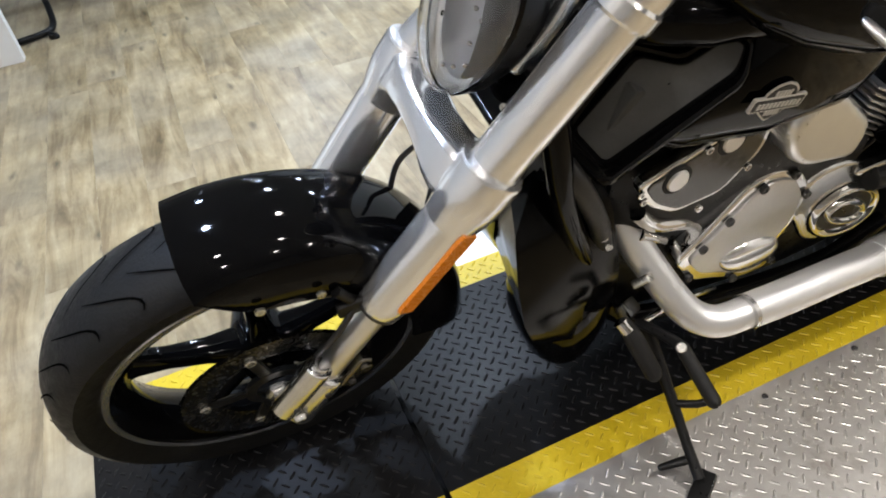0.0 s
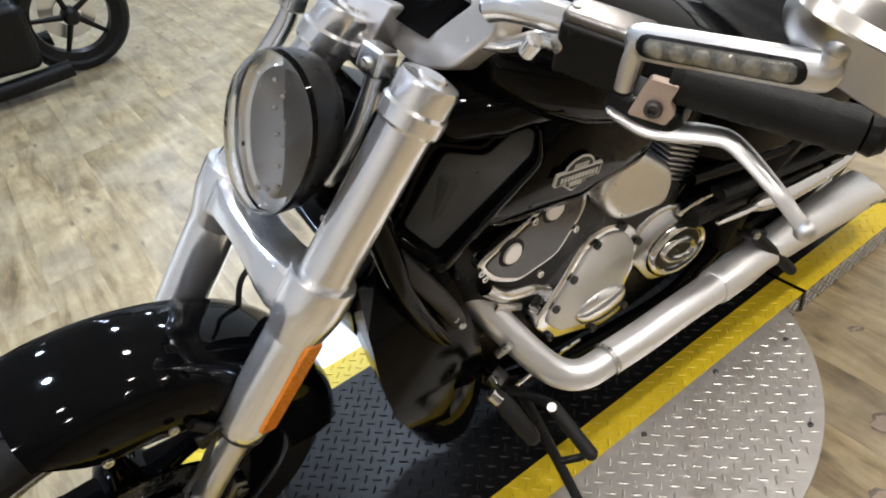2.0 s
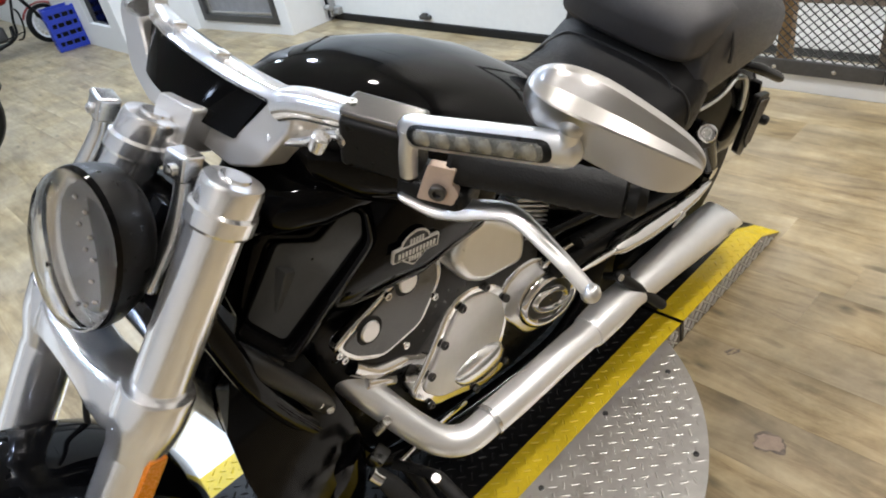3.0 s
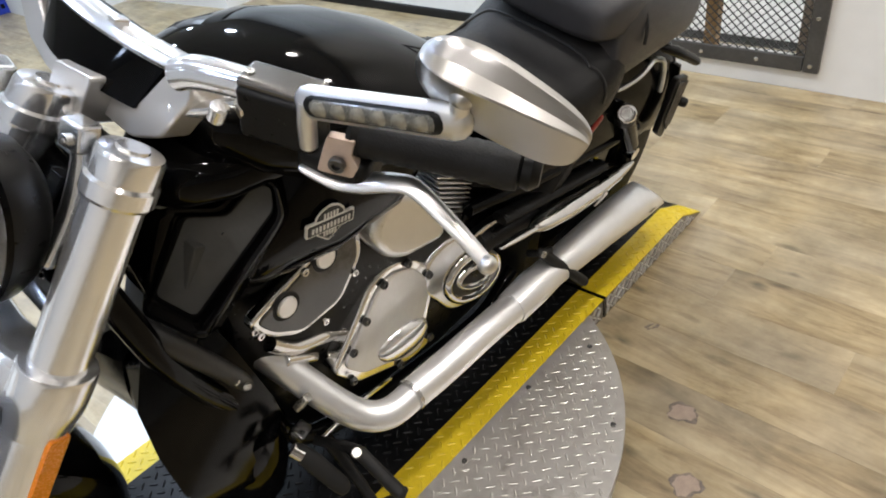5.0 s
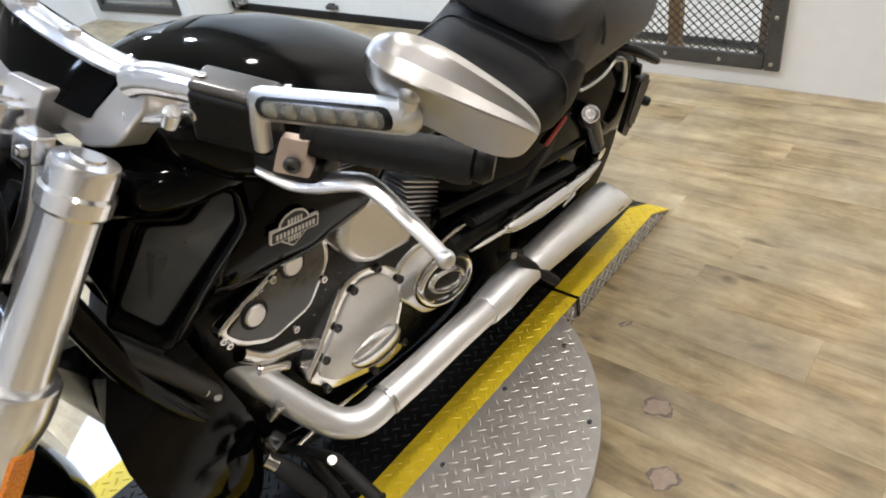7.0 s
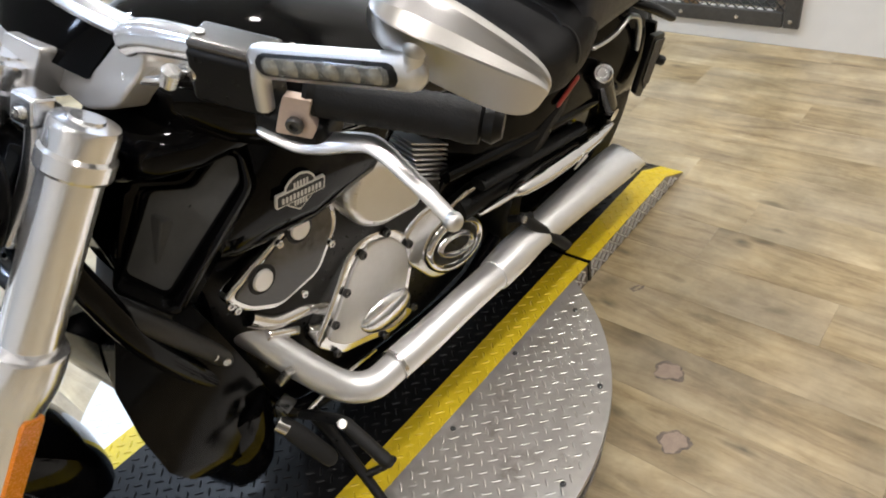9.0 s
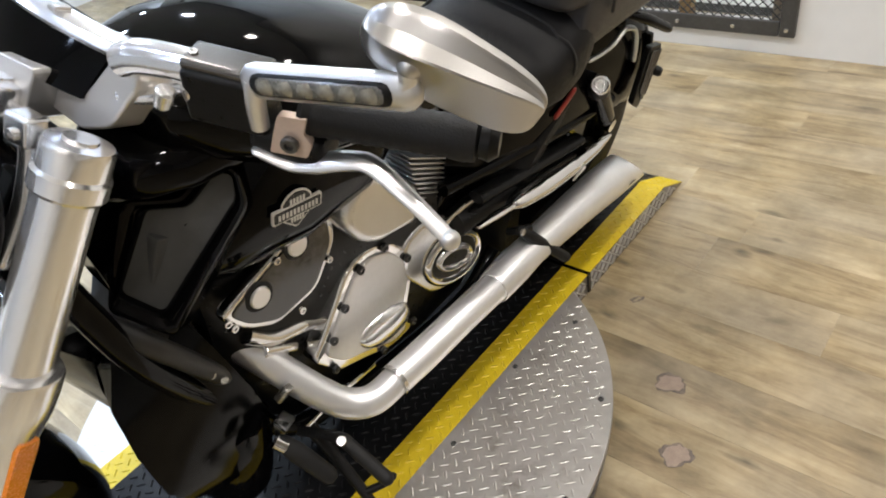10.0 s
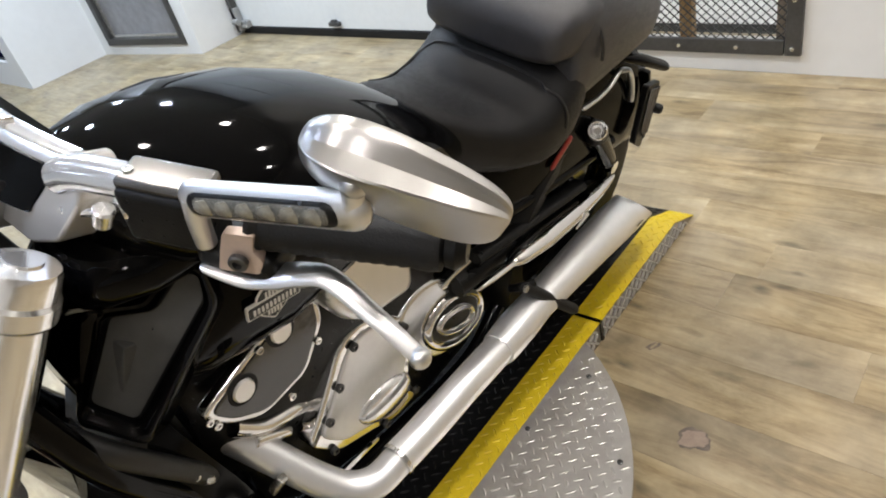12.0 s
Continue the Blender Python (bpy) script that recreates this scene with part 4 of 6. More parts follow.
for s in (-1, 1):
    part("handlebar", tube(bar_side(s), [0.017, 0.0175, 0.017, 0.0155, 0.015], 20), M["fork_silver"], bike, "polished one-piece handlebar")
    def g(d, x, z):
        return (x, CB + s * d, z)
    if s < 0:
        grip_a, grip_b = (0.613, -0.300, 1.022), (0.680, -0.440, 1.031)
    else:
        grip_a, grip_b = (0.613, CB * 2 + 0.300, 1.022), (0.680, CB * 2 + 0.440, 1.031)
    gv = Vector(grip_b) - Vector(grip_a)
    gm = Matrix.Translation(grip_a) @ gv.to_track_quat("Y", "Z").to_matrix().to_4x4()
    L = gv.length
    prof = [(0, -0.005), (0.022, -0.005), (0.024, 0.0)]
    for k in range(12):
        prof += [(0.0195, 0.006 + k * (L - 0.02) / 12), (0.0205, 0.010 + k * (L - 0.02) / 12)]
    prof += [(0.0215, L - 0.01), (0.020, L), (0, L + 0.003)]
    part("grip", lathe(prof, gm, 24), M["matt_black"], bike, "black rubber hand grip")
    part("bar_weight", lathe([(0, L + 0.003), (0.016, L + 0.003), (0.018, L + 0.012), (0.012, L + 0.02), (0, L + 0.02)], gm, 20), M["satin_black"], bike)
    sw = box(0.042, 0.078, 0.056, pose(0.581, CB + s * 0.260, 1.028, 0, 0, s * -22), 0.006, 3)
    sw_ob = part("switch_housing", sw, M["satin_black"], bike, "black switch housing")
    part("switch_cap", box(0.036, 0.080, 0.014, pose(0.583, CB + s * 0.260, 1.057, 0, 0, s * -22), 0.005, 3), M["cap_grey"], sw_ob, "dark silver housing cap")
    part("cap_screw", bolt((0.568, CB + s * 0.232, 1.064), (0, 0, 1), 0.0045, 0.002), M["bolt"], sw_ob)
    part("switch_button", rod((0.556, CB + s * 0.232, 1.03), (0.550, CB + s * 0.230, 1.03), 0.009), M["bolt"], sw_ob)

UM = Matrix(((0, -0.927, 0.375, 0.533), (1, 0, 0, 0.062), (0, 0.375, 0.927, 0.950), (0, 0, 0, 1)))   # sloped face of the handlebar centre: x across, y forward, z up
half_u = [(0.182, 0.046), (0.142, -0.018), (0.092, -0.043)]
half_in = [(0.095, 0.002), (0.138, 0.060), (0.142, 0.074), (0.160, 0.086), (0.174, 0.072)]
u_outline = half_in + half_u + [(-a, w) for a, w in half_u[::-1]] + [(-a, w) for a, w in half_in[::-1]]
frame_ob = part("handlebar_centre", prism(rounded(u_outline, 0.011, 4), -0.046, 0.0, UM, 0.005, 3), M["bar_satin"], bike, "satin cast U-shaped handlebar centre", 50)
block = [(-0.056, 0.014), (0.018, 0.004), (0.038, -0.068), (-0.034, -0.056)]
part("bar_clamp", prism(rounded(block, 0.008, 4), -0.020, 0.031, UM, 0.003, 2), M["bar_satin"], frame_ob, "satin clamp block under the instruments", 50)
rows = []
for q in range(7):
    f = q / 6
    w = -0.004 + 0.060 * f
    rows.append([UM @ Vector((c * (0.096 + 0.024 * f), (0.004 - 0.016 * f + 0.017 * (1 - c * c)) if front else -0.050, w)) for c, front in [(-1, 0)] + [(-1 + k / 8, 1) for k in range(17)] + [(1, 0)]])
panel = part("gauge_cup", loft(rows), M["gloss_black"], frame_ob, "gloss black curved instrument cup", 50)
rings = []
for k in range(25):
    c = -1 + k / 12
    b = 0.017 * (1 - c * c)
    rings.append([UM @ Vector((c * 0.128, y + b * 1.0, z)) for z, y in ((0.052, -0.018), (0.053, -0.011), (0.058, -0.008), (0.066, -0.013), (0.071, -0.019), (0.072, -0.034), (0.062, -0.044), (0.052, -0.042))])
part("instrument_bezel", loft(rings), M["fork_silver"], frame_ob, "bright silver bezel over the instruments", 40)
for c in (-0.30, 0.42):
    part("bezel_lug", box(0.016, 0.020, 0.008, UM @ Matrix.Translation((c * 0.128, -0.018 + 0.015 * (1 - c * c), 0.073)), 0.003, 2), M["fork_silver"], frame_ob)
for s in (-1, 1):
    part("bar_socket", lathe([(0, -0.001), (0.0052, -0.001), (0.0068, 0.001), (0.0068, -0.004), (0, -0.004)], UM @ Matrix.Translation((s * 0.156, 0.0005, 0.063)), 16), M["hose"], frame_ob, "dark socket screw")
part("adjuster_knob", rod((0.545, -0.184, 1.026), (0.541, -0.176, 1.006), 0.0095, 0.0085, 16, 0.002), M["fork_silver"], bike, "small silver adjuster knob")
part("cable_guide", tube([(0.548, -0.085, 0.968), (0.566, -0.125, 0.978), (0.572, -0.165, 1.006), (0.575, -0.20, 1.012)], 0.009, 12), M["fork_silver"], bike)

# left lever, perch, indicator, mirror
part("clutch_lever", tube([(0.572, -0.270, 0.986), (0.588, -0.296, 0.978), (0.602, -0.322, 0.984), (0.613, -0.346, 0.993), (0.620, -0.370, 0.997), (0.620, -0.415, 0.985), (0.621, -0.440, 0.974), (0.622, -0.460, 0.964)], [0.007, 0.012, 0.0145, 0.013, 0.0112, 0.0095, 0.0088, 0.0085], 14, flat=0.55, up=(0, 0, 1), round_ends=True), M["brushed"], bike, "silver clutch lever with a ball end")
ball = bmesh.new()
bmesh.ops.create_uvsphere(ball, u_segments=16, v_segments=10, radius=0.0098, matrix=Matrix.Translation((0.622, -0.461, 0.963)))
part("lever_ball", ball, M["brushed"], bike)
part("lever_perch", prism(rounded([(-0.020, -0.020), (0.016, -0.020), (0.021, -0.006), (0.013, 0.004), (0.016, 0.020), (-0.011, 0.020), (-0.015, 0.004)], 0.003, 3), -0.006, 0.006, pose(0.590, -0.299, 1.012, 0, 0, -62) @ Matrix.Rotation(radians(-8), 4, "X"), 0.0012, 2), M["pad_beige"], bike, "bare metal lever perch plate")
part("perch_bolt", bolt((0.583, -0.304, 1.008), (-0.88, -0.47, 0.05), 0.0085, 0.006), M["dark_steel"], bike)
part("perch_body", box(0.05, 0.075, 0.03, pose(0.605, -0.285, 0.99, 0, 10, 20), 0.01, 3), M["satin_black"], bike)

ia, ib = Vector((0.582, -0.272, 1.060)), Vector((0.622, -0.415, 1.098))
ind = part("indicator", tube([ia, ia.lerp(ib, 0.5), ia.lerp(ib, 0.93)], [0.0165, 0.0165, 0.0165], 20, n=4, flat=0.62, up=(-0.86, -0.42, 0.18), round_ends=True), M["brushed"], bike, "slim silver turn signal bar")
fwd = Vector((-0.86, -0.42, 0.18))
la, lb = ia.lerp(ib, 0.04), ia.lerp(ib, 0.82)
part("lens", tube([la + fwd * 0.0085, lb + fwd * 0.0085], 0.0105, 16, n=4, flat=0.45, up=(-0.86, -0.42, 0.18), round_ends=True), M["satin_black"], ind, "dark lens strip")
part("lens_cell_strip", tube([la.lerp(lb, 0.03) + fwd * 0.0105, la.lerp(lb, 0.97) + fwd * 0.0105], 0.0085, 16, n=4, flat=0.42, up=(-0.86, -0.42, 0.18), round_ends=True), M["led_strip"], ind, "clear faceted lens strip")
for k in range(6):
    c = la.lerp(lb, 0.08 + 0.168 * k) + fwd * 0.0130
    led = bmesh.new()
    bmesh.ops.create_uvsphere(led, u_segments=7, v_segments=5, radius=0.0080, matrix=Matrix.Translation(c) @ fwd.to_track_quat("Z", "Y").to_matrix().to_4x4() @ Matrix.Diagonal((1.22, 0.95, 0.40, 1)))
    part("led", led, M["led"], ind, "clear round diode")
part("stem", tube([ia + Vector((-0.001, 0.004, 0.0)), ia + Vector((-0.003, 0.004, -0.02)), ia + Vector((-0.003, 0.003, -0.05))], [0.010, 0.0095, 0.009], 12, n=3), M["brushed"], ind)


def mirror():
    """Back shell of a teardrop mirror with a ridge along it; u runs along it, v up across it."""
    o = Vector((0.656, -0.424, 1.107))
    u = Vector((0.34, -0.74, -0.31)).normalized()
    n = Vector((-0.86, -0.42, 0.12)).normalized()
    n = (n - u * n.dot(u)).normalized()
    v = n.cross(u)
    rings, face = [], []
    for k in range(29):
        t = -math.cos(math.pi * k / 28) * 0.9995
        p = 2.3 if t < 0 else 3.4
        env = (1 - abs(t) ** p) ** (1 / p)
        w = 0.0340 * (1 - 0.12 * t) * env
        h = 0.034 * (1 - 0.22 * t) * (1 - abs(t) ** 3) ** 0.5
        wr = w * (0.42 + 0.28 * t)
        sec = [(w, 0.0), (0.995 * w, 0.16 * h), (0.965 * w, 0.30 * h), (0.90 * w, 0.36 * h), (0.84 * w, 0.40 * h), (0.42 * w + 0.5 * wr, 0.58 * h), (wr + 0.05 * w, 0.96 * h), (wr, 0.99 * h), (wr - 0.06 * w, 0.97 * h), (0.5 * wr - 0.45 * w, 0.68 * h), (-0.90 * w, 0.28 * h), (-0.98 * w, 0.14 * h), (-w, 0.0), (-0.93 * w, -0.004), (0.93 * w, -0.004)]
        a = 0.079 * t
        rings.append([o + u * a + v * b + n * q for b, q in sec])
        face.append([o + u * a * 0.95 + v * b + n * q for b, q in ((0.88 * w, -0.0042), (0.86 * w, -0.0062), (-0.86 * w, -0.0062), (-0.88 * w, -0.0042))])
    return loft(rings), loft(face)


b, f = mirror()
mir = part("mirror", b, M["mirror_shell"], bike, "satin silver teardrop mirror shell", 20)
part("mirror_glass", f, M["mirror"], mir)
pv = Vector((0.622, -0.407, 1.118))
part("mirror_stem", tube([ia.lerp(ib, 0.91), Vector((0.6205, -0.407, 1.106)), pv, pv + Vector((0.014, -0.006, 0.004))], [0.0105, 0.0085, 0.0085, 0.008], 14, n=5, round_ends=True), M["brushed"], mir)
knuckle = bmesh.new()
bmesh.ops.create_uvsphere(knuckle, u_segments=20, v_segments=12, radius=0.0105, matrix=Matrix.Translation(pv))
part("mirror_pivot", knuckle, M["satin_chrome"], mir, "round silver pivot")

# tank cover, airbox sides, seat
def body(sections, e=2.3):
    return loft([ring_x(x, yc(x), w, zt, zb, e) for x, w, zt, zb in sections])


part("tank_cover", body([(0.560, 0.040, 0.952, 0.90), (0.572, 0.080, 0.966, 0.88), (0.61, 0.122, 0.979, 0.85), (0.66, 0.146, 0.985, 0.82), (0.74, 0.160, 0.978, 0.79), (0.84, 0.160, 0.949, 0.77), (0.93, 0.148, 0.908, 0.75), (1.01, 0.125, 0.855, 0.73), (1.08, 0.10, 0.805, 0.71), (1.12, 0.07, 0.775, 0.70)]), M["gloss_black"], bike, "gloss black tank cover", 60)
airbox = body([(0.47, 0.050, 0.80, 0.67), (0.52, 0.075, 0.87, 0.65), (0.60, 0.102, 0.90, 0.625), (0.72, 0.117, 0.88, 0.628), (0.84, 0.110, 0.84, 0.650), (0.92, 0.08, 0.80, 0.70), (1.0, 0.05, 0.76, 0.70)], 3.2)
sn = Vector((-0.66, -0.60, 0.45)).normalized()
cut = bmesh.ops.bisect_plane(airbox, geom=airbox.verts[:] + airbox.edges[:] + airbox.faces[:], plane_co=Vector((0.540, -0.110, 0.755)) - sn * 0.020, plane_no=sn, clear_outer=True)
bmesh.ops.edgeloop_fill(airbox, edges=[e for e in cut["geom_cut"] if isinstance(e, bmesh.types.BMEdge)])
part("airbox", airbox, M["gloss_black"], bike, "gloss black airbox side cover", 60)


def scoop():
    """Intake surround with an inner lip and a recessed grey screen."""
    n = Vector((-0.66, -0.60, 0.45)).normalized()
    o = Vector((0.540, -0.110, 0.755))
    e1 = Vector((0.69, -0.72, 0.05)).normalized()
    e1 = (e1 - n * e1.dot(n)).normalized()
    e2 = n.cross(e1)
    def flat(pts):
        return [((Vector(p) - o).dot(e1), (Vector(p) - o).dot(e2)) for p in pts]
    inner = flat([(0.528, -0.076, 0.801), (0.566, -0.114, 0.805), (0.602, -0.126, 0.842), (0.617, -0.141, 0.844), (0.608, -0.152, 0.815), (0.485, -0.123, 0.674), (0.460, -0.077, 0.700)])
    outer = flat([(0.515, -0.050, 0.815), (0.566, -0.104, 0.819), (0.595, -0.112, 0.852), (0.626, -0.143, 0.856), (0.618, -0.166, 0.808), (0.482, -0.142, 0.645), (0.440, -0.072, 0.680)])
    ia, oa = rounded(inner, 0.010, 5), rounded(outer, 0.016, 5)
    def at(p, h):
        return o + e1 * p[0] + e2 * p[1] + n * h
    def mix(f):
        return [(a[0] + (b[0] - a[0]) * f, a[1] + (b[1] - a[1]) * f) for a, b in zip(oa, ia)]
    ring = [[at(p, h) for p in mix(f)] for f, h in ((-0.35, -0.045), (-0.05, -0.010), (0.0, 0.000), (0.18, 0.005), (0.45, 0.004), (0.60, -0.002), (0.72, -0.003), (0.84, 0.001), (1.0, -0.003), (1.06, -0.014))]
    cx = sum(p[0] for p in ia) / len(ia), sum(p[1] for p in ia) / len(ia)
    screen = [[at((cx[0] + (p[0] - cx[0]) * f, cx[1] + (p[1] - cx[1]) * f), -0.010) for p in ia] for f in (1.03, 0.6, 0.02)]
    return loft(ring, caps=False), loft(screen, caps=False)


a, b = scoop()
sc = part("air_scoop", a, M["gloss_black"], bike, "gloss black air scoop surround", 50)
part("screen", b, M["mesh_grey"], sc, "grey mesh screen in the scoop")


def emblem():
    """A plain shield-and-bar badge."""
    m = Matrix.Translation((0.690, -0.168, 0.752)) @ Matrix.Rotation(radians(-6), 4, "Z") @ Matrix.Rotation(radians(6), 4, "Y") @ Matrix.Scale(0.76, 4)
    shield = rounded([(-0.030, 0.020), (-0.018, 0.034), (0.0, 0.040), (0.018, 0.034), (0.030, 0.020), (0.026, -0.018), (0.0, -0.040), (-0.026, -0.018)], 0.006, 3)
    bar = rounded([(-0.050, 0.012), (0.050, 0.012), (0.050, -0.012), (-0.050, -0.012)], 0.003, 3)
    edge = prism(rounded([(x * 1.1, z * 1.1) for x, z in [(-0.030, 0.020), (-0.018, 0.034), (0.0, 0.040), (0.018, 0.034), (0.030, 0.020), (0.026, -0.018), (0.0, -0.040), (-0.026, -0.018)]], 0.006, 3), 0.0012, 0.004, m, 0.0005, 1)
    merge(edge, prism(rounded([(-0.053, 0.015), (0.053, 0.015), (0.053, -0.015), (-0.053, -0.015)], 0.003, 3), -0.0018, 0.0045, m, 0.0005, 1))
    base = prism(shield, 0.0, 0.004, m, 0.001, 1)
    merge(base, prism(bar, -0.003, 0.004, m, 0.001, 1))
    strokes = []
    for z, w, n in ((0.022, 0.034, 5), (0.0, 0.088, 11), (-0.020, 0.030, 5)):
        for k in range(n):
            x = -w / 2 + w * (k + 0.5) / n
            strokes.append(box(w / n * 0.55, 0.0016, 0.012, m @ Matrix.Translation((x, -0.0038 if z == 0 else -0.0008, z)), 0))
    return base, strokes, edge


eb, st, ee = emblem()
badge = part("badge", eb, M["emblem_dark"], bike, "silver shield-shaped badge")
part("badge_edge", ee, M["emblem_grey"], badge, "silver badge outline")
for s in st:
    part("badge_bar", s, M["emblem_grey"], badge)

SEAT = [(0.985, 0.03, 0.842, 0.79), (1.00, 0.06, 0.850, 0.76), (1.04, 0.088, 0.842, 0.72), (1.10, 0.120, 0.808, 0.68), (1.16, 0.142, 0.782, 0.655), (1.22, 0.160, 0.780, 0.64), (1.265, 0.162, 0.805, 0.63), (1.30, 0.160, 0.835, 0.64), (1.335, 0.15, 0.84, 0.66)]
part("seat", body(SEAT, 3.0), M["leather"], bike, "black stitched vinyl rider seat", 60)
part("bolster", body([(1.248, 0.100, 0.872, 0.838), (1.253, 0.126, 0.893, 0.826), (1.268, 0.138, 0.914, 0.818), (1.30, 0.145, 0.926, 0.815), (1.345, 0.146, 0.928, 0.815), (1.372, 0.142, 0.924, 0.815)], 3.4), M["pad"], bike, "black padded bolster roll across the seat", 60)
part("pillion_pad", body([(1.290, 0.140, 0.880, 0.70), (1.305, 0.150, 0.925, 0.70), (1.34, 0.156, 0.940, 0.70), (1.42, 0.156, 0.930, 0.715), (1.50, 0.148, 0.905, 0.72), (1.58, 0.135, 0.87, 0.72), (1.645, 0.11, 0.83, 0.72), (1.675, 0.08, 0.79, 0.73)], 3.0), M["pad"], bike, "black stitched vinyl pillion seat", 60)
part("seat_seam", tube([(1.345, yc(1.345) - 0.163 * math.cos(a), 0.82 + 0.126 * math.sin(a)) for a in [math.pi * q / 20 for q in range(21)]], 0.0035, 6, n=2), M["hose"], bike)


def on_seat(x, dy, lift=0.0004):
    """A point on the rider seat's skin at x, dy off its middle plane."""
    rows = SEAT
    k = max(q for q in range(len(rows) - 1) if rows[q][0] <= x)
    f = (x - rows[k][0]) / (rows[k + 1][0] - rows[k][0])
    half, zt, zb = (rows[k][q] + (rows[k + 1][q] - rows[k][q]) * f for q in (1, 2, 3))
    return (x, yc(x) + dy * half, (zt + zb) / 2 + (zt - zb) / 2 * (1 - abs(dy) ** 3) ** (1 / 3) + lift)


for rows in ([(1.255, -0.76), (1.262, -0.62), (1.262, -0.3), (1.262, 0.0), (1.262, 0.55), (1.258, 0.74), (1.235, 0.84), (1.19, 0.86), (1.13, 0.84), (1.07, 0.80)], [(1.258, -0.74), (1.264, -0.86), (1.266, -0.95), (1.267, -0.99), (1.267, -0.9999)]):
    part("seat_seam", tube([on_seat(x, dy) for x, dy in rows], 0.0026, 6, n=5), M["hose"], bike, "stitched seam")
part("rear_fender", body([(1.36, 0.08, 0.73, 0.50), (1.48, 0.092, 0.755, 0.44), (1.58, 0.096, 0.745, 0.40), (1.66, 0.095, 0.71, 0.37), (1.73, 0.088, 0.64, 0.36), (1.78, 0.06, 0.55, 0.38)], 2.8), M["deep_black"], bike, "gloss black rear fender", 60)

def slices(rows, n=36, e=3.0):
    rings = []
    for z, x0, x1, half, c in rows:
        xc, hx = (x0 + x1) / 2, (x1 - x0) / 2
        rings.append([Vector((xc + hx * math.copysign(abs(math.cos(t)) ** (2 / e), math.cos(t)), c + half * math.copysign(abs(math.sin(t)) ** (2 / e), math.sin(t)), z)) for t in (2 * math.pi * k / n for k in range(n))])
    return loft(rings)


# ---------------------------------------------------------------- engine
def plate(outline, y0, y1, mat, name, parent=None, label="", bevel=0.004, r=0.012, m=Matrix(), seg=2):
    return part(name, prism(rounded(outline, r), y0, y1, m, bevel, seg), mat, parent or bike, label, 40)


part("engine_block", body([(0.56, 0.05, 0.60, 0.36), (0.62, 0.075, 0.64, 0.20), (0.74, 0.085, 0.66, 0.125), (0.90, 0.085, 0.62, 0.115), (1.04, 0.075, 0.55, 0.13), (1.12, 0.04, 0.46, 0.24)], 4.0), M["satin_black"], bike, "black engine block", 50)

part("crankcase", body([(0.60, 0.070, 0.36, 0.20), (0.66, 0.095, 0.40, 0.14), (0.80, 0.102, 0.42, 0.115), (1.00, 0.100, 0.40, 0.115), (1.14, 0.085, 0.38, 0.13), (1.24, 0.05, 0.34, 0.17)], 4.0), M["satin_black"], bike, "black lower crankcase", 50)
for s in (-1, 1):
    part("lower_rail", tube([(0.57, yc(0.57) + s * 0.10, 0.30), (0.62, yc(0.62) + s * 0.118, 0.215), (0.74, yc(0.74) + s * 0.128, 0.190), (0.95, yc(0.95) + s * 0.130, 0.185), (1.10, yc(1.1) + s * 0.125, 0.20), (1.20, yc(1.2) + s * 0.11, 0.27)], 0.017, 14), M["gloss_black"], bike, "gloss black lower frame tube")
part("side_case", slices([(0.16, 0.66, 1.02, 0.03, 0.09), (0.20, 0.62, 1.10, 0.05, 0.10), (0.36, 0.62, 1.12, 0.06, 0.10), (0.50, 0.66, 1.02, 0.05, 0.09), (0.56, 0.72, 0.94, 0.03, 0.08)], 28, 2.6), M["satin_black"], bike, "black engine side case", 60)
part("far_header", tube([(0.60, 0.07, 0.50), (0.62, 0.15, 0.42), (0.68, 0.21, 0.33), (0.76, 0.22, 0.315), (1.10, 0.19, 0.296)], 0.030, 20, n=6), M["exhaust"], bike, "satin silver exhaust header pipe")
part("far_muffler", tube([(1.09, 0.19, 0.296), (1.28, 0.175, 0.300), (1.56, 0.15, 0.266), (1.70, 0.14, 0.238)], [0.034, 0.040, 0.049, 0.051], 24, n=4), M["exhaust"], bike, "satin silver muffler")

cam_cover = plate([(0.556, 0.598), (0.660, 0.632), (0.755, 0.664), (0.792, 0.652), (0.790, 0.584), (0.732, 0.518), (0.642, 0.510), (0.588, 0.548)], -0.105, -0.126, M["chrome"], "cam_cover", None, "polished cam cover with a bright rim, dark reflection coloured into its face", 0.006, 0.02, seg=3)
# The face's dark metal colour stands in for the dark surroundings it reflects.
plate([(0.572, 0.594), (0.662, 0.625), (0.752, 0.655), (0.780, 0.645), (0.777, 0.588), (0.727, 0.528), (0.647, 0.520), (0.598, 0.554)], -0.124, -0.1285, M["dark_cast"], "cover_face", cam_cover, "", 0.003, 0.015)
for x, z in ((0.627, 0.590), (0.713, 0.630)):
    m = Matrix.Translation((x, -0.126, z))
    part("plug_recess", lathe([(0.019, 0.001), (0.019, -0.004), (0.024, -0.004), (0.026, -0.002), (0.026, 0.001)], m, 28, True), M["matt_black"], cam_cover, "dark fin ring")
    part("plug_cap", lathe([(0, -0.0075), (0.0165, -0.0075), (0.0185, -0.005), (0.0185, 0.001), (0, 0.001)], m, 28), M["brushed"], cam_cover, "round silver plug")
for x, z in ((0.566, 0.586), (0.573, 0.570), (0.672, 0.628), (0.765, 0.560), (0.690, 0.505)):
    part("cover_bolt", bolt((x, -0.127, z), (0, -1, 0), 0.0065, 0.005), M["chrome"], cam_cover)
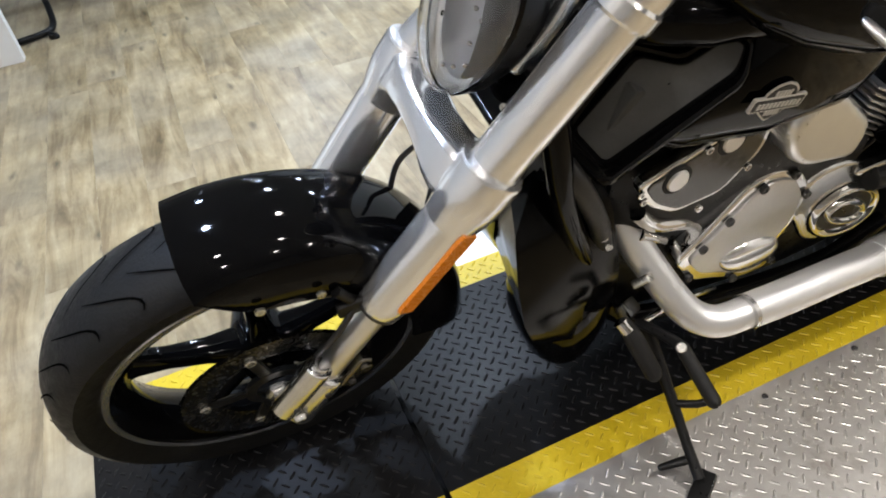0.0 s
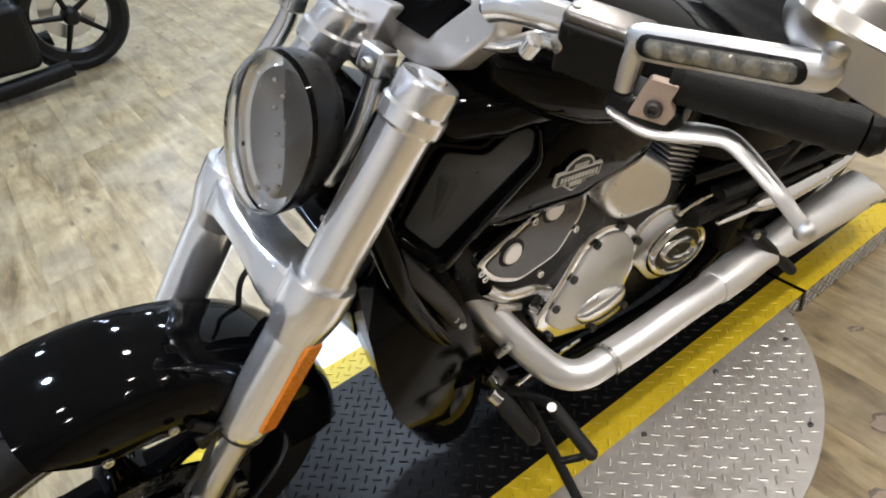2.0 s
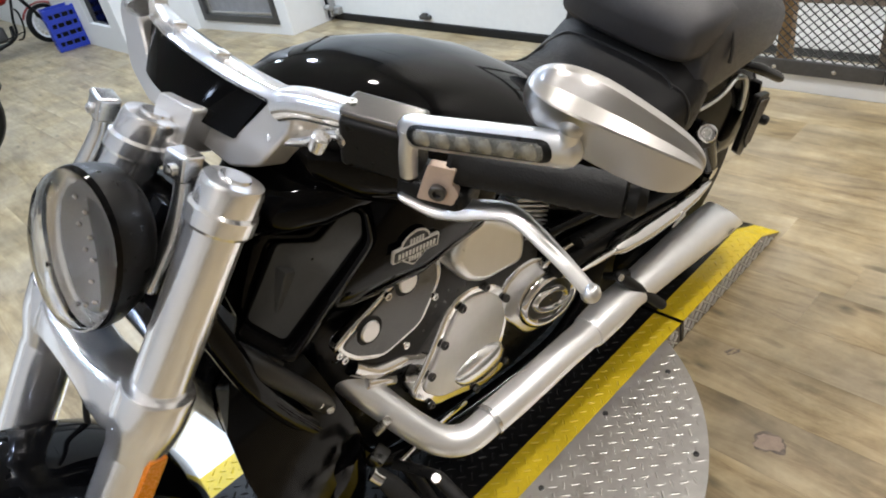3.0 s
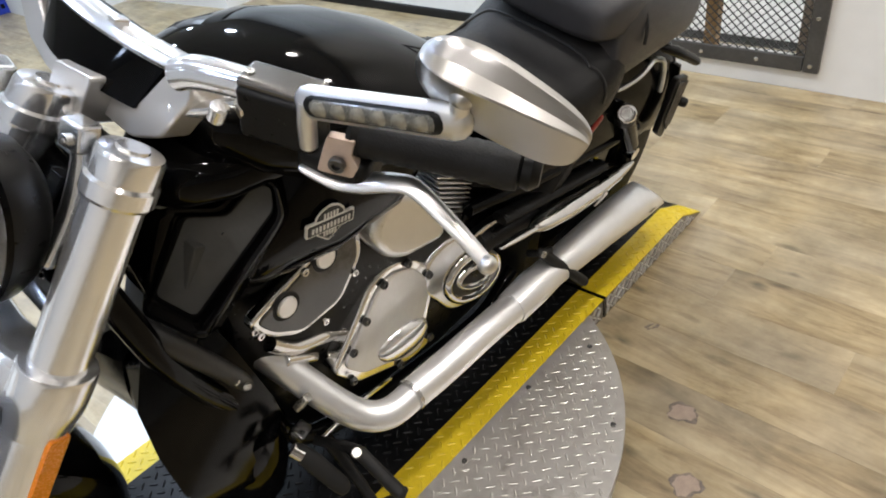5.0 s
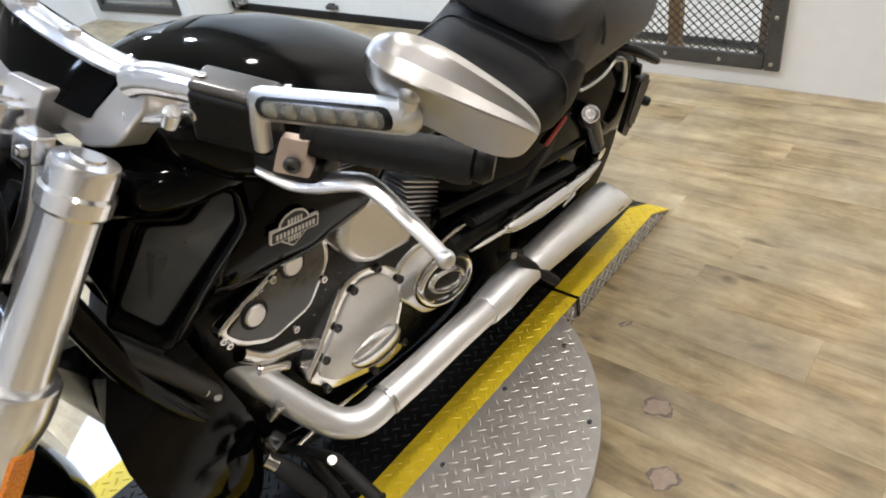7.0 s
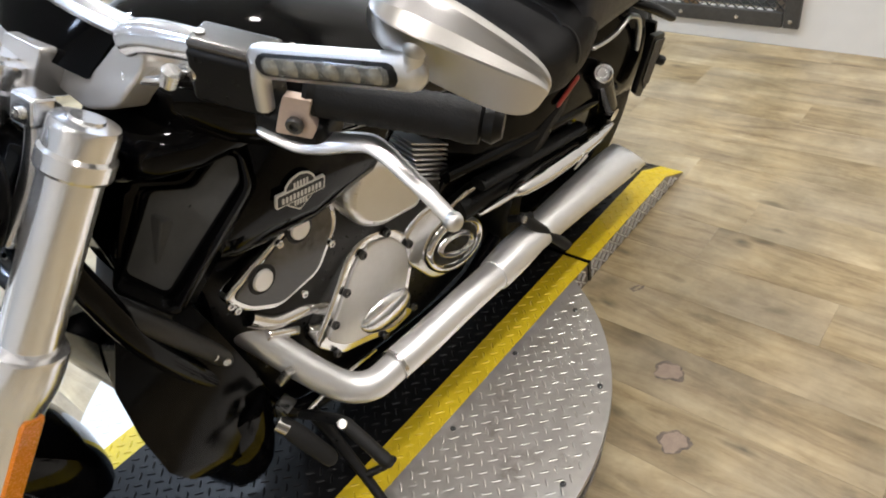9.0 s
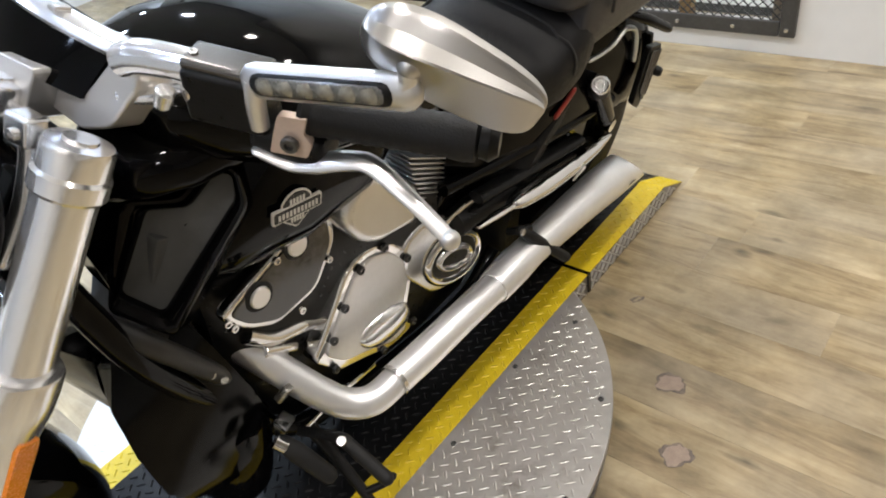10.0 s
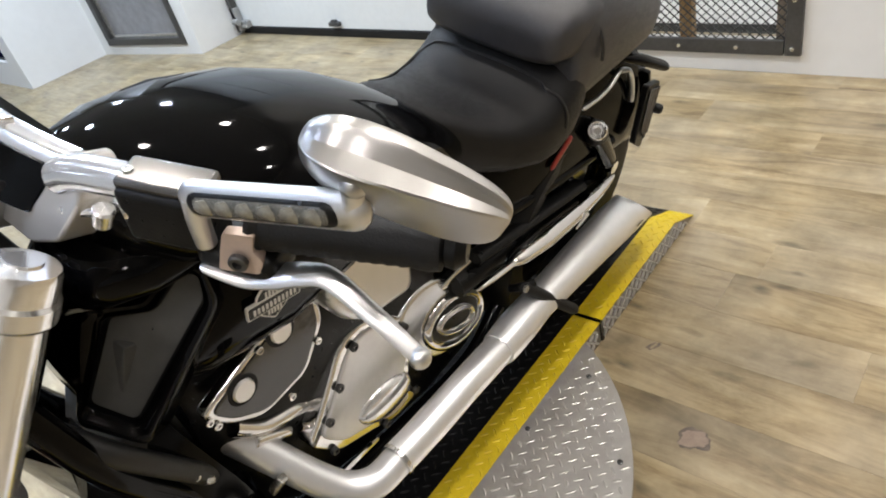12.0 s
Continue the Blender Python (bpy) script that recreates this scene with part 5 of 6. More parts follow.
# springs of hose clamps and pipes between cover and cylinders
for k in range(5):
    part("cylinder_stud", rod((0.655 + 0.012 * k, -0.118, 0.600 + 0.010 * k), (0.675 + 0.012 * k, -0.122, 0.560 + 0.010 * k), 0.0035), M["chrome"], bike)
for k in range(6):
    part("head_fin", box(0.05, 0.02, 0.003, pose(0.700 + 0.02 * k, -0.116, 0.525 - 0.022 * k + 0.01 * (k % 2), 0, 35, 0), 0.001, 1), M["cast"], bike)
part("coolant_pipe", tube([(0.60, -0.115, 0.50), (0.64, -0.122, 0.455), (0.70, -0.125, 0.43), (0.74, -0.12, 0.40)], 0.014, 14), M["chrome"], bike, "chrome coolant pipe")
part("oil_fitting", rod((0.62, -0.12, 0.435), (0.68, -0.125, 0.39), 0.012, bevel=0.002), M["chrome"], bike)
part("lower_fitting", box(0.020, 0.016, 0.036, pose(0.606, -0.178, 0.384, 20, 30, 10), 0.004), M["bolt"], bike)

clutch = plate([(0.680, 0.372), (0.717, 0.408), (0.753, 0.453), (0.795, 0.506), (0.843, 0.520), (0.903, 0.500), (0.950, 0.438), (0.950, 0.366), (0.926, 0.307), (0.936, 0.238), (0.867, 0.235), (0.800, 0.270), (0.730, 0.300)], -0.12, -0.158, M["chrome"], "clutch_cover", None, "polished cast clutch cover", 0.007, 0.022, seg=3)
plate([(0.706, 0.372), (0.737, 0.402), (0.772, 0.447), (0.806, 0.488), (0.846, 0.502), (0.893, 0.484), (0.930, 0.432), (0.932, 0.372), (0.905, 0.318), (0.912, 0.258), (0.866, 0.256), (0.808, 0.292), (0.745, 0.320)], -0.156, -0.1635, M["cover_silver"], "cover_face", clutch, "satin silver cover face", 0.004, 0.02)
oval = []
for f, h in ((1.0, -0.162), (0.96, -0.168), (0.84, -0.1745), (0.6, -0.1785), (0.3, -0.1805), (0.05, -0.181)):
    oval.append([Vector((0.854 + f * (0.070 * math.cos(t) * 0.985 + 0.037 * math.sin(t) * 0.17), h, 0.322 + f * (-0.070 * math.cos(t) * 0.17 + 0.037 * math.sin(t) * 0.985))) for t in (2 * math.pi * k / 32 for k in range(32))])
part("cover_boss", loft(oval), M["fork_silver"], clutch, "raised polished boss", 60)
for x, z in ((0.732, 0.391), (0.771, 0.440), (0.822, 0.492), (0.885, 0.498), (0.938, 0.432), (0.930, 0.262), (0.841, 0.257), (0.721, 0.322)):
    b = bolt((x, -0.160, z), (0, -1, 0), 0.0085, 0.007)
    part("cover_bolt", b, M["dark_steel"], clutch)
part("clutch_cable", tube([(0.86, -0.16, 0.21), (0.90, -0.172, 0.235), (0.93, -0.168, 0.30), (0.94, -0.15, 0.36)], 0.006, 8), M["hose"], bike)



def lean_in(cover, z0):
    """Leans a cover and its pieces in at the top, about the height z0."""
    m = Matrix(((1, 0, 0, 0), (0, 1, 0.17, -0.17 * z0), (0, 0, 1, 0), (0, 0, 0, 1)))
    for ob in (cover, *cover.children):
        ob.data.transform(m)


lean_in(cam_cover, 0.62)
lean_in(clutch, 0.44)

# silver horn cover between the cylinders
horn = prism(rounded([(0.780, 0.640), (0.808, 0.690), (0.866, 0.690), (0.962, 0.604), (0.950, 0.540), (0.842, 0.560), (0.802, 0.590)], 0.026, 5), -0.105, -0.166, Matrix(), 0.017, 4)
bmesh.ops.transform(horn, matrix=Matrix(((1, 0, 0, 0), (0, 1, 0.20, -0.126), (0, 0, 1, 0), (0, 0, 0, 1))), verts=horn.verts)
part("horn_cover", horn, M["brushed"], bike, "brushed silver horn cover", 60)
part("horn_bracket", box(0.03, 0.02, 0.05, pose(0.82, -0.12, 0.55, 0, 30, 0), 0.004), M["pad_beige"], bike)

# rear cylinder fins
for k in range(9):
    a = k / 8
    part("cylinder_fin", box(0.165 - 0.03 * abs(a - 0.5), 0.075, 0.0045, pose(1.020 + 0.045 * a, -0.105, 0.615 - 0.125 * a, 0, 32, 0), 0.0015, 1), M["brushed"], bike)
part("cylinder", box(0.10, 0.06, 0.15, pose(1.045, -0.09, 0.575, 0, 30, 0), 0.01, 2), M["satin_black"], bike)

# pulley cover with its oval ring
pulley = plate([(0.925, 0.385), (0.935, 0.462), (0.983, 0.478), (1.040, 0.468), (1.125, 0.395), (1.172, 0.300), (1.090, 0.246), (1.000, 0.274)], -0.13, -0.168, M["cast"], "pulley_cover", None, "polished pulley cover with an oval ring", 0.010, 0.035, seg=3)
PM = Matrix.Translation((1.072, -0.170, 0.335)) @ Matrix.Rotation(radians(26), 4, "Y")


def oval_ring(a, b, w, h):
    rings = []
    for k in range(40):
        t = 2 * math.pi * k / 40
        n = Vector((math.cos(t), 0, math.sin(t)))
        c = Vector((a * math.cos(t), 0, b * math.sin(t)))
        rings.append([PM @ (c + n * w * math.cos(q) + Vector((0, -abs(h) * math.sin(q), 0))) for q in (0, math.pi / 4, math.pi / 2, 3 * math.pi / 4, math.pi)])
    rings.append(rings[0])
    return loft(rings, caps=False, closed=False)


part("oval_ring", oval_ring(0.088, 0.056, 0.010, 0.010), M["chrome"], pulley, "chrome oval ring", 70)
part("oval_ring", oval_ring(0.056, 0.024, 0.008, 0.012), M["chrome"], pulley, "chrome oval ring", 70)
part("recess", loft([[PM @ Vector((a * math.cos(t), -0.002 - h, b * math.sin(t))) for t in (2 * math.pi * k / 32 for k in range(32))] for a, b, h in ((0.080, 0.048, 0.0), (0.05, 0.03, 0.001))], caps=True), M["satin_black"], pulley)
lean_in(pulley, 0.40)
part("gear_case", prism(rounded([(1.02, 0.44), (1.06, 0.52), (1.16, 0.50), (1.24, 0.40), (1.22, 0.36), (1.15, 0.44)], 0.015), -0.10, -0.150, Matrix(), 0.006, 2), M["gloss_black"], bike, "gloss black gear case")
part("chrome_strap", tube([(1.06, -0.165, 0.435), (1.12, -0.172, 0.450), (1.19, -0.175, 0.425), (1.215, -0.17, 0.385)], 0.010, 10, flat=0.5, up=(0, 1, 0), round_ends=True), M["chrome"], bike)
part("chrome_bolt", bolt((1.20, -0.172, 0.372), (0, -1, 0), 0.012, 0.01), M["chrome"], bike)

# ---------------------------------------------------------------- exhaust
part("header_pipe", tube([(0.565, -0.005, 0.495), (0.597, -0.067, 0.445), (0.630, -0.135, 0.390), (0.662, -0.205, 0.340), (0.690, -0.246, 0.314), (0.728, -0.271, 0.309), (0.785, -0.278, 0.318)], 0.0285, 24, n=8), M["exhaust"], bike, "satin silver exhaust header pipe")
part("pipe_sleeve", tube([(0.776, -0.278, 0.320), (0.86, -0.280, 0.314), (0.98, -0.280, 0.308), (1.10, -0.280, 0.296)], [0.031, 0.032, 0.032, 0.033], 28, n=4), M["exhaust"], bike, "satin silver exhaust pipe")
part("pipe_ring", tube([(0.770, -0.278, 0.320), (0.778, -0.278, 0.3195)], 0.0325, 28, n=2), M["cast"], bike)
part("muffler_cone", tube([(1.085, -0.280, 0.297), (1.10, -0.280, 0.297), (1.16, -0.280, 0.300), (1.22, -0.281, 0.302)], [0.036, 0.038, 0.040, 0.037], 28, n=4), M["exhaust"], bike)
muf = tube([(1.20, -0.281, 0.302), (1.28, -0.282, 0.300), (1.42, -0.284, 0.288), (1.56, -0.284, 0.266), (1.70, -0.284, 0.238)], [0.035, 0.039, 0.044, 0.049, 0.051], 32, n=4)
for v in muf.verts:
    if v.co.x > 1.64:
        v.co.x += (v.co.z - 0.245) * -1.1 * min(1, (v.co.x - 1.64) / 0.05)
part("muffler", muf, M["exhaust"], bike, "satin silver muffler with a slanted end")
part("muffler_mark", box(0.03, 0.002, 0.004, pose(1.63, -0.335, 0.262, 12, 8, 0), 0), M["dark_steel"], bike)
part("heat_shield", tube([(1.175, -0.235, 0.445), (1.21, -0.236, 0.438), (1.30, -0.237, 0.420), (1.42, -0.237, 0.398), (1.54, -0.236, 0.375), (1.64, -0.235, 0.354)], [0.010, 0.022, 0.029, 0.029, 0.022, 0.006], 24, n=5, flat=0.7, up=(0, 0, 1), round_ends=True), M["chrome"], bike, "long chrome side cover")
part("shield_strap", tube([(1.07, -0.232, 0.464), (1.12, -0.236, 0.458), (1.215, -0.240, 0.438)], [0.006, 0.0095, 0.009], 14, n=4, flat=0.6, up=(0, 0, 1), round_ends=True), M["chrome"], bike, "narrow chrome strap")
part("pipe_hanger", tube([(1.19, -0.235, 0.355), (1.20, -0.262, 0.372), (1.22, -0.27, 0.37)], 0.009, 10), M["satin_black"], bike)
part("pillion_peg", tube([(1.195, -0.262, 0.376), (1.215, -0.278, 0.352), (1.295, -0.338, 0.262)], [0.011, 0.0135, 0.0125], 14, n=4, round_ends=True), M["matt_black"], bike, "black folding pillion footpeg")
part("peg_bolt", bolt((1.185, -0.27, 0.385), (0, -1, 0.2), 0.008, 0.006), M["bolt"], bike)

# ---------------------------------------------------------------- radiator, controls, stand
COWL = [(0.590, ((0.435, -0.050), (0.47, -0.072), (0.53, -0.085))),
        (0.545, ((0.384, -0.105), (0.45, -0.125), (0.54, -0.120))),
        (0.480, ((0.374, -0.148), (0.455, -0.150), (0.555, -0.135))),
        (0.412, ((0.376, -0.187), (0.452, -0.176), (0.57, -0.150))),
        (0.340, ((0.402, -0.186), (0.462, -0.196), (0.58, -0.160))),
        (0.285, ((0.432, -0.176), (0.490, -0.192), (0.58, -0.155))),
        (0.250, ((0.470, -0.150), (0.515, -0.165), (0.575, -0.135))),
        (0.236, ((0.500, -0.120), (0.530, -0.130), (0.560, -0.110)))]
for s in (-1, 1):
    rings = []
    for z, (f, r, k) in COWL:
        ring = [(f[0] + 0.03, -0.028), f, r, k, (k[0], -0.028)]
        rings.append([Vector((x, y if s < 0 else -0.046 - y, z)) for x, y in (ring if s < 0 else ring[::-1])])
    cw = loft(rings)
    bmesh.ops.bevel(cw, geom=[e for e in cw.edges if e.is_manifold and e.calc_face_angle(0) > 0.35], offset=0.006, segments=3, affect="EDGES", profile=0.6)
    part("radiator_cowl", cw, M["cowl_black"], bike, "angular gloss black radiator cowl", 30)
part("cowl_bulge", slices([(0.140, 0.490, 0.535, 0.030, -0.135), (0.150, 0.465, 0.555, 0.060, -0.125), (0.185, 0.440, 0.575, 0.084, -0.112), (0.245, 0.425, 0.590, 0.098, -0.100), (0.310, 0.425, 0.595, 0.100, -0.095), (0.36, 0.45, 0.59, 0.092, -0.09)], 32, 2.3), M["gloss_black"], bike, "rounded gloss black lower cover", 60)
part("radiator", box(0.04, 0.13, 0.30, pose(0.49, -0.03, 0.62, 0, 22, 0), 0.006), M["mesh_grey"], bike, "black radiator core")
for s in (-1, 1):
    y = -0.025 + s * 0.075
    part("down_tube", tube([(0.40, y * 0.7, 0.83), (0.415, y, 0.74), (0.44, y * 1.2, 0.62), (0.50, y * 1.3, 0.46), (0.58, y * 1.3, 0.30)], 0.019, 16), M["gloss_black"], bike, "gloss black frame tube")
part("radiator_hose", tube([(0.42, -0.07, 0.70), (0.45, -0.12, 0.66), (0.50, -0.135, 0.56), (0.54, -0.125, 0.46)], 0.016, 14), M["hose"], bike, "black coolant hose")
for p in ((0.466, -0.10, 0.552), (0.515, -0.143, 0.520), (0.530, -0.146, 0.492), (0.560, -0.085, 0.862), (0.578, -0.115, 0.858), (0.600, -0.125, 0.90), (0.826, -0.128, 0.690), (0.80, -0.132, 0.71), (0.84, -0.128, 0.72)):
    part("frame_bolt", bolt(p, (-0.4, -0.9, 0.1), 0.0065, 0.005), M["bolt"], bike)
part("neck_cover", body([(0.50, 0.04, 0.865, 0.82), (0.54, 0.07, 0.890, 0.815), (0.58, 0.095, 0.90, 0.82), (0.66, 0.11, 0.915, 0.83)], 2.6), M["gloss_black"], bike, "gloss black steering neck cover", 60)

part("footpeg", tube([(0.552, -0.225, 0.352), (0.562, -0.25, 0.33), (0.580, -0.300, 0.286)], [0.013, 0.018, 0.016], 18, n=4, flat=0.8, up=(0, 0, 1), round_ends=True), M["matt_black"], bike, "black rubber footpeg")
part("peg_mount", box(0.040, 0.030, 0.026, pose(0.580, -0.195, 0.335, 20, 20, 20), 0.006), M["dark_cast"], bike, "dark silver footpeg mount")
part("peg_clevis", rod((0.545, -0.218, 0.355), (0.553, -0.235, 0.345), 0.012), M["chrome"], bike)
part("shift_lever", tube([(0.60, -0.21, 0.30), (0.618, -0.25, 0.312), (0.628, -0.285, 0.325), (0.632, -0.31, 0.322)], [0.010, 0.010, 0.011, 0.010], 12, n=4, flat=0.6, up=(0, 0, 1)), M["satin_black"], bike, "black shift lever")
part("shift_peg", tube([(0.629, -0.292, 0.326), (0.632, -0.385, 0.306)], [0.012, 0.0125], 14, n=2, round_ends=True), M["matt_black"], bike, "black rubber shift peg")
part("shift_bolt", bolt((0.622, -0.292, 0.335), (-0.3, -0.3, 0.9), 0.009, 0.006), M["bolt"], bike)
part("shift_rod", tube([(0.60, -0.215, 0.30), (0.70, -0.20, 0.27), (0.82, -0.185, 0.22)], 0.005, 8), M["chrome"], bike)
part("side_stand", tube([(0.622, -0.20, 0.285), (0.625, -0.25, 0.252), (0.620, -0.33, 0.215), (0.610, -0.41, 0.185), (0.602, -0.468, 0.168)], [0.014, 0.012, 0.0098, 0.009, 0.010], 14, n=4), M["satin_black"], bike, "black side stand, folded out")
stand_foot = box(0.066, 0.034, 0.010, pose(0.602, -0.482, 0.158, -17.4, 0, 35), 0.004)
part("stand_foot", stand_foot, M["satin_black"], bike)
part("stand_tab", tube([(0.608, -0.435, 0.175), (0.585, -0.43, 0.168), (0.556, -0.424, 0.160)], [0.009, 0.008, 0.006], 10, n=2, flat=0.6, up=(0, 0, 1), round_ends=True), M["satin_black"], bike)
part("stand_spur", tube([(0.617, -0.345, 0.21), (0.65, -0.365, 0.222), (0.668, -0.368, 0.225)], 0.0075, 10, n=2, round_ends=True), M["satin_black"], bike)

# ---------------------------------------------------------------- rear
for s in (-1, 1):
    c = yc(1.3)
    part("frame_rail", tube([(1.04, yc(1.04) + s * 0.08, 0.535), (1.18, yc(1.18) + s * 0.085, 0.515), (1.32, yc(1.32) + s * 0.09, 0.50), (1.48, yc(1.48) + s * 0.09, 0.485), (1.60, yc(1.6) + s * 0.09, 0.48)], 0.015, 14), M["gloss_black"], bike, "gloss black rear frame tube")
    part("swingarm", tube([(1.08, yc(1.08) + s * 0.08, 0.42), (1.25, yc(1.25) + s * 0.085, 0.41), (1.45, yc(1.45) + s * 0.09, 0.38), (1.58, yc(1.58) + s * 0.09, 0.345)], [0.028, 0.026, 0.024, 0.022], 16, flat=1.3, up=(0, 1, 0)), M["satin_black"], bike, "black swingarm")
    y = yc(1.55) + s * 0.105
    y = -0.232 if s < 0 else yc(1.55) + 0.105
    top, low = Vector((1.474, y, 0.584)), Vector((1.615, y - s * 0.004, 0.40))
    shock = part("shock_absorber", rod(top.lerp(low, 0.05), low, 0.013), M["dark_steel"], bike, "black rear shock with a chrome cap")
    part("cap", rod(top - (low - top) * 0.04, top.lerp(low, 0.12), 0.023, 0.025, 24, 0.004), M["satin_black"], shock, "black upper cap")
    if s < 0:
        face = Vector((-0.76, -0.30, 0.58)).normalized()
        at = Matrix.Translation(top + Vector((-0.002, -0.006, 0.004))) @ face.to_track_quat("Y", "Z").to_matrix().to_4x4()
        part("mount_cap", lathe([(0.0, 0.010), (0.0105, 0.010), (0.0125, 0.013), (0.0150, 0.021), (0.0180, 0.022), (0.0205, 0.018), (0.0215, 0.008), (0.0215, -0.016), (0, -0.016)], at, 32), M["fork_silver"], shock, "round chrome mount cap with a dished middle")
        part("mount_bolt", bolt(at @ Vector((0, 0.010, 0)), face, 0.0075, 0.006), M["chrome"], shock)
    part("sleeve", rod(top.lerp(low, 0.10), top.lerp(low, 0.80), 0.0235, 0.0225, 28, 0.004), M["gloss_black"], shock, "gloss black spring sleeve")
    part("lower_eye", rod(low + Vector((0, 0.016, 0)), low - Vector((0, 0.016, 0)), 0.017), M["chrome"], shock)
part("side_cover", body([(1.06, 0.06, 0.64, 0.50), (1.12, 0.085, 0.68, 0.47), (1.25, 0.10, 0.69, 0.46), (1.40, 0.100, 0.71, 0.40), (1.50, 0.10, 0.70, 0.42)], 3.0), M["deep_black"], bike, "gloss black side cover under the seat", 60)
part("rear_tyre", lathe([(0.20, -0.078), (0.235, -0.088), (0.27, -0.090), (0.285, -0.078), (0.297, -0.045), (0.300, 0.0), (0.297, 0.045), (0.285, 0.078), (0.27, 0.090), (0.235, 0.088), (0.20, 0.078)], Matrix.Translation((1.50, yc(1.50), 0.315)), 56, True), M["rubber"], bike, "wide black rear tyre")
part("rear_wheel", lathe([(0, -0.09), (0.05, -0.09), (0.08, -0.05), (0.19, -0.05), (0.205, -0.078), (0.205, 0.078), (0.19, 0.05), (0.08, 0.05), (0.05, 0.09), (0, 0.09)], Matrix.Translation((1.50, yc(1.50), 0.315)), 40), M["gloss_black"], bike, "gloss black rear wheel")
part("belt_guard", tube([(1.12, yc(1.12) - 0.10, 0.475), (1.30, yc(1.3) - 0.10, 0.45), (1.48, yc(1.48) - 0.10, 0.43)], 0.012, 12, flat=1.6, up=(0, 1, 0)), M["satin_black"], bike)
part("guard_plate", prism([(1.402, 0.378), (1.455, 0.383), (1.44, 0.405)], yc(1.43) - 0.152, yc(1.43) - 0.148, Matrix(), 0), M["brushed"], bike)
part("side_reflector", tube([(1.344, -0.214, 0.566), (1.394, -0.216, 0.602)], 0.009, 12, n=2, flat=0.5, up=(0, 1, 0), round_ends=True), M["red"], bike, "red side reflector")
side = prism(rounded([(1.652, 0.608), (1.722, 0.588), (1.735, 0.50), (1.702, 0.415), (1.658, 0.45)], 0.008, 3), -0.262, -0.246, Matrix(), 0.003, 2)
tail = part("tail_bracket", side, M["satin_black"], bike, "ribbed black licence plate bracket")
for k in range(4):
    part("bracket_rib", tube([(1.666 + 0.016 * k, -0.265, 0.594 - 0.005 * k), (1.672 + 0.013 * k, -0.265, 0.455 - 0.004 * k + 0.012 * abs(k - 2))], 0.0028, 8, n=2), M["cap_grey"], tail)
part("bracket_back", box(0.012, 0.16, 0.17, pose(1.735, yc(1.7) - 0.02, 0.535, 0, -24, 0), 0.004), M["satin_black"], tail)
part("tail_knob", rod((1.722, -0.262, 0.518), (1.728, -0.282, 0.516), 0.0125, 0.0115, 18, 0.004), M["satin_black"], tail, "round black knob")
part("tail_signal", tube([(1.525, -0.236, 0.728), (1.575, -0.258, 0.708), (1.648, -0.279, 0.668)], [0.011, 0.016, 0.0155], 16, n=4, flat=0.7, up=(0, 0, 1), round_ends=True), M["gloss_black"], bike, "black rear turn signal")
part("fender_strut", tube([(1.526, -0.236, 0.698), (1.562, -0.240, 0.684), (1.592, -0.240, 0.648), (1.618, -0.238, 0.605), (1.636, -0.235, 0.572)], 0.0055, 12, flat=1.4, up=(0, 1, 0)), M["satin_chrome"], bike, "bright metal fender strut")
part("seat_rail", tube([(1.385, -0.236, 0.688), (1.432, -0.238, 0.683), (1.482, -0.238, 0.684), (1.528, -0.236, 0.700)], 0.0045, 10, flat=1.3, up=(0, 1, 0), round_ends=True), M["satin_chrome"], bike, "thin bright rail under the pillion seat")

# ---------------------------------------------------------------- tread plate pattern
PITCH = 0.0228


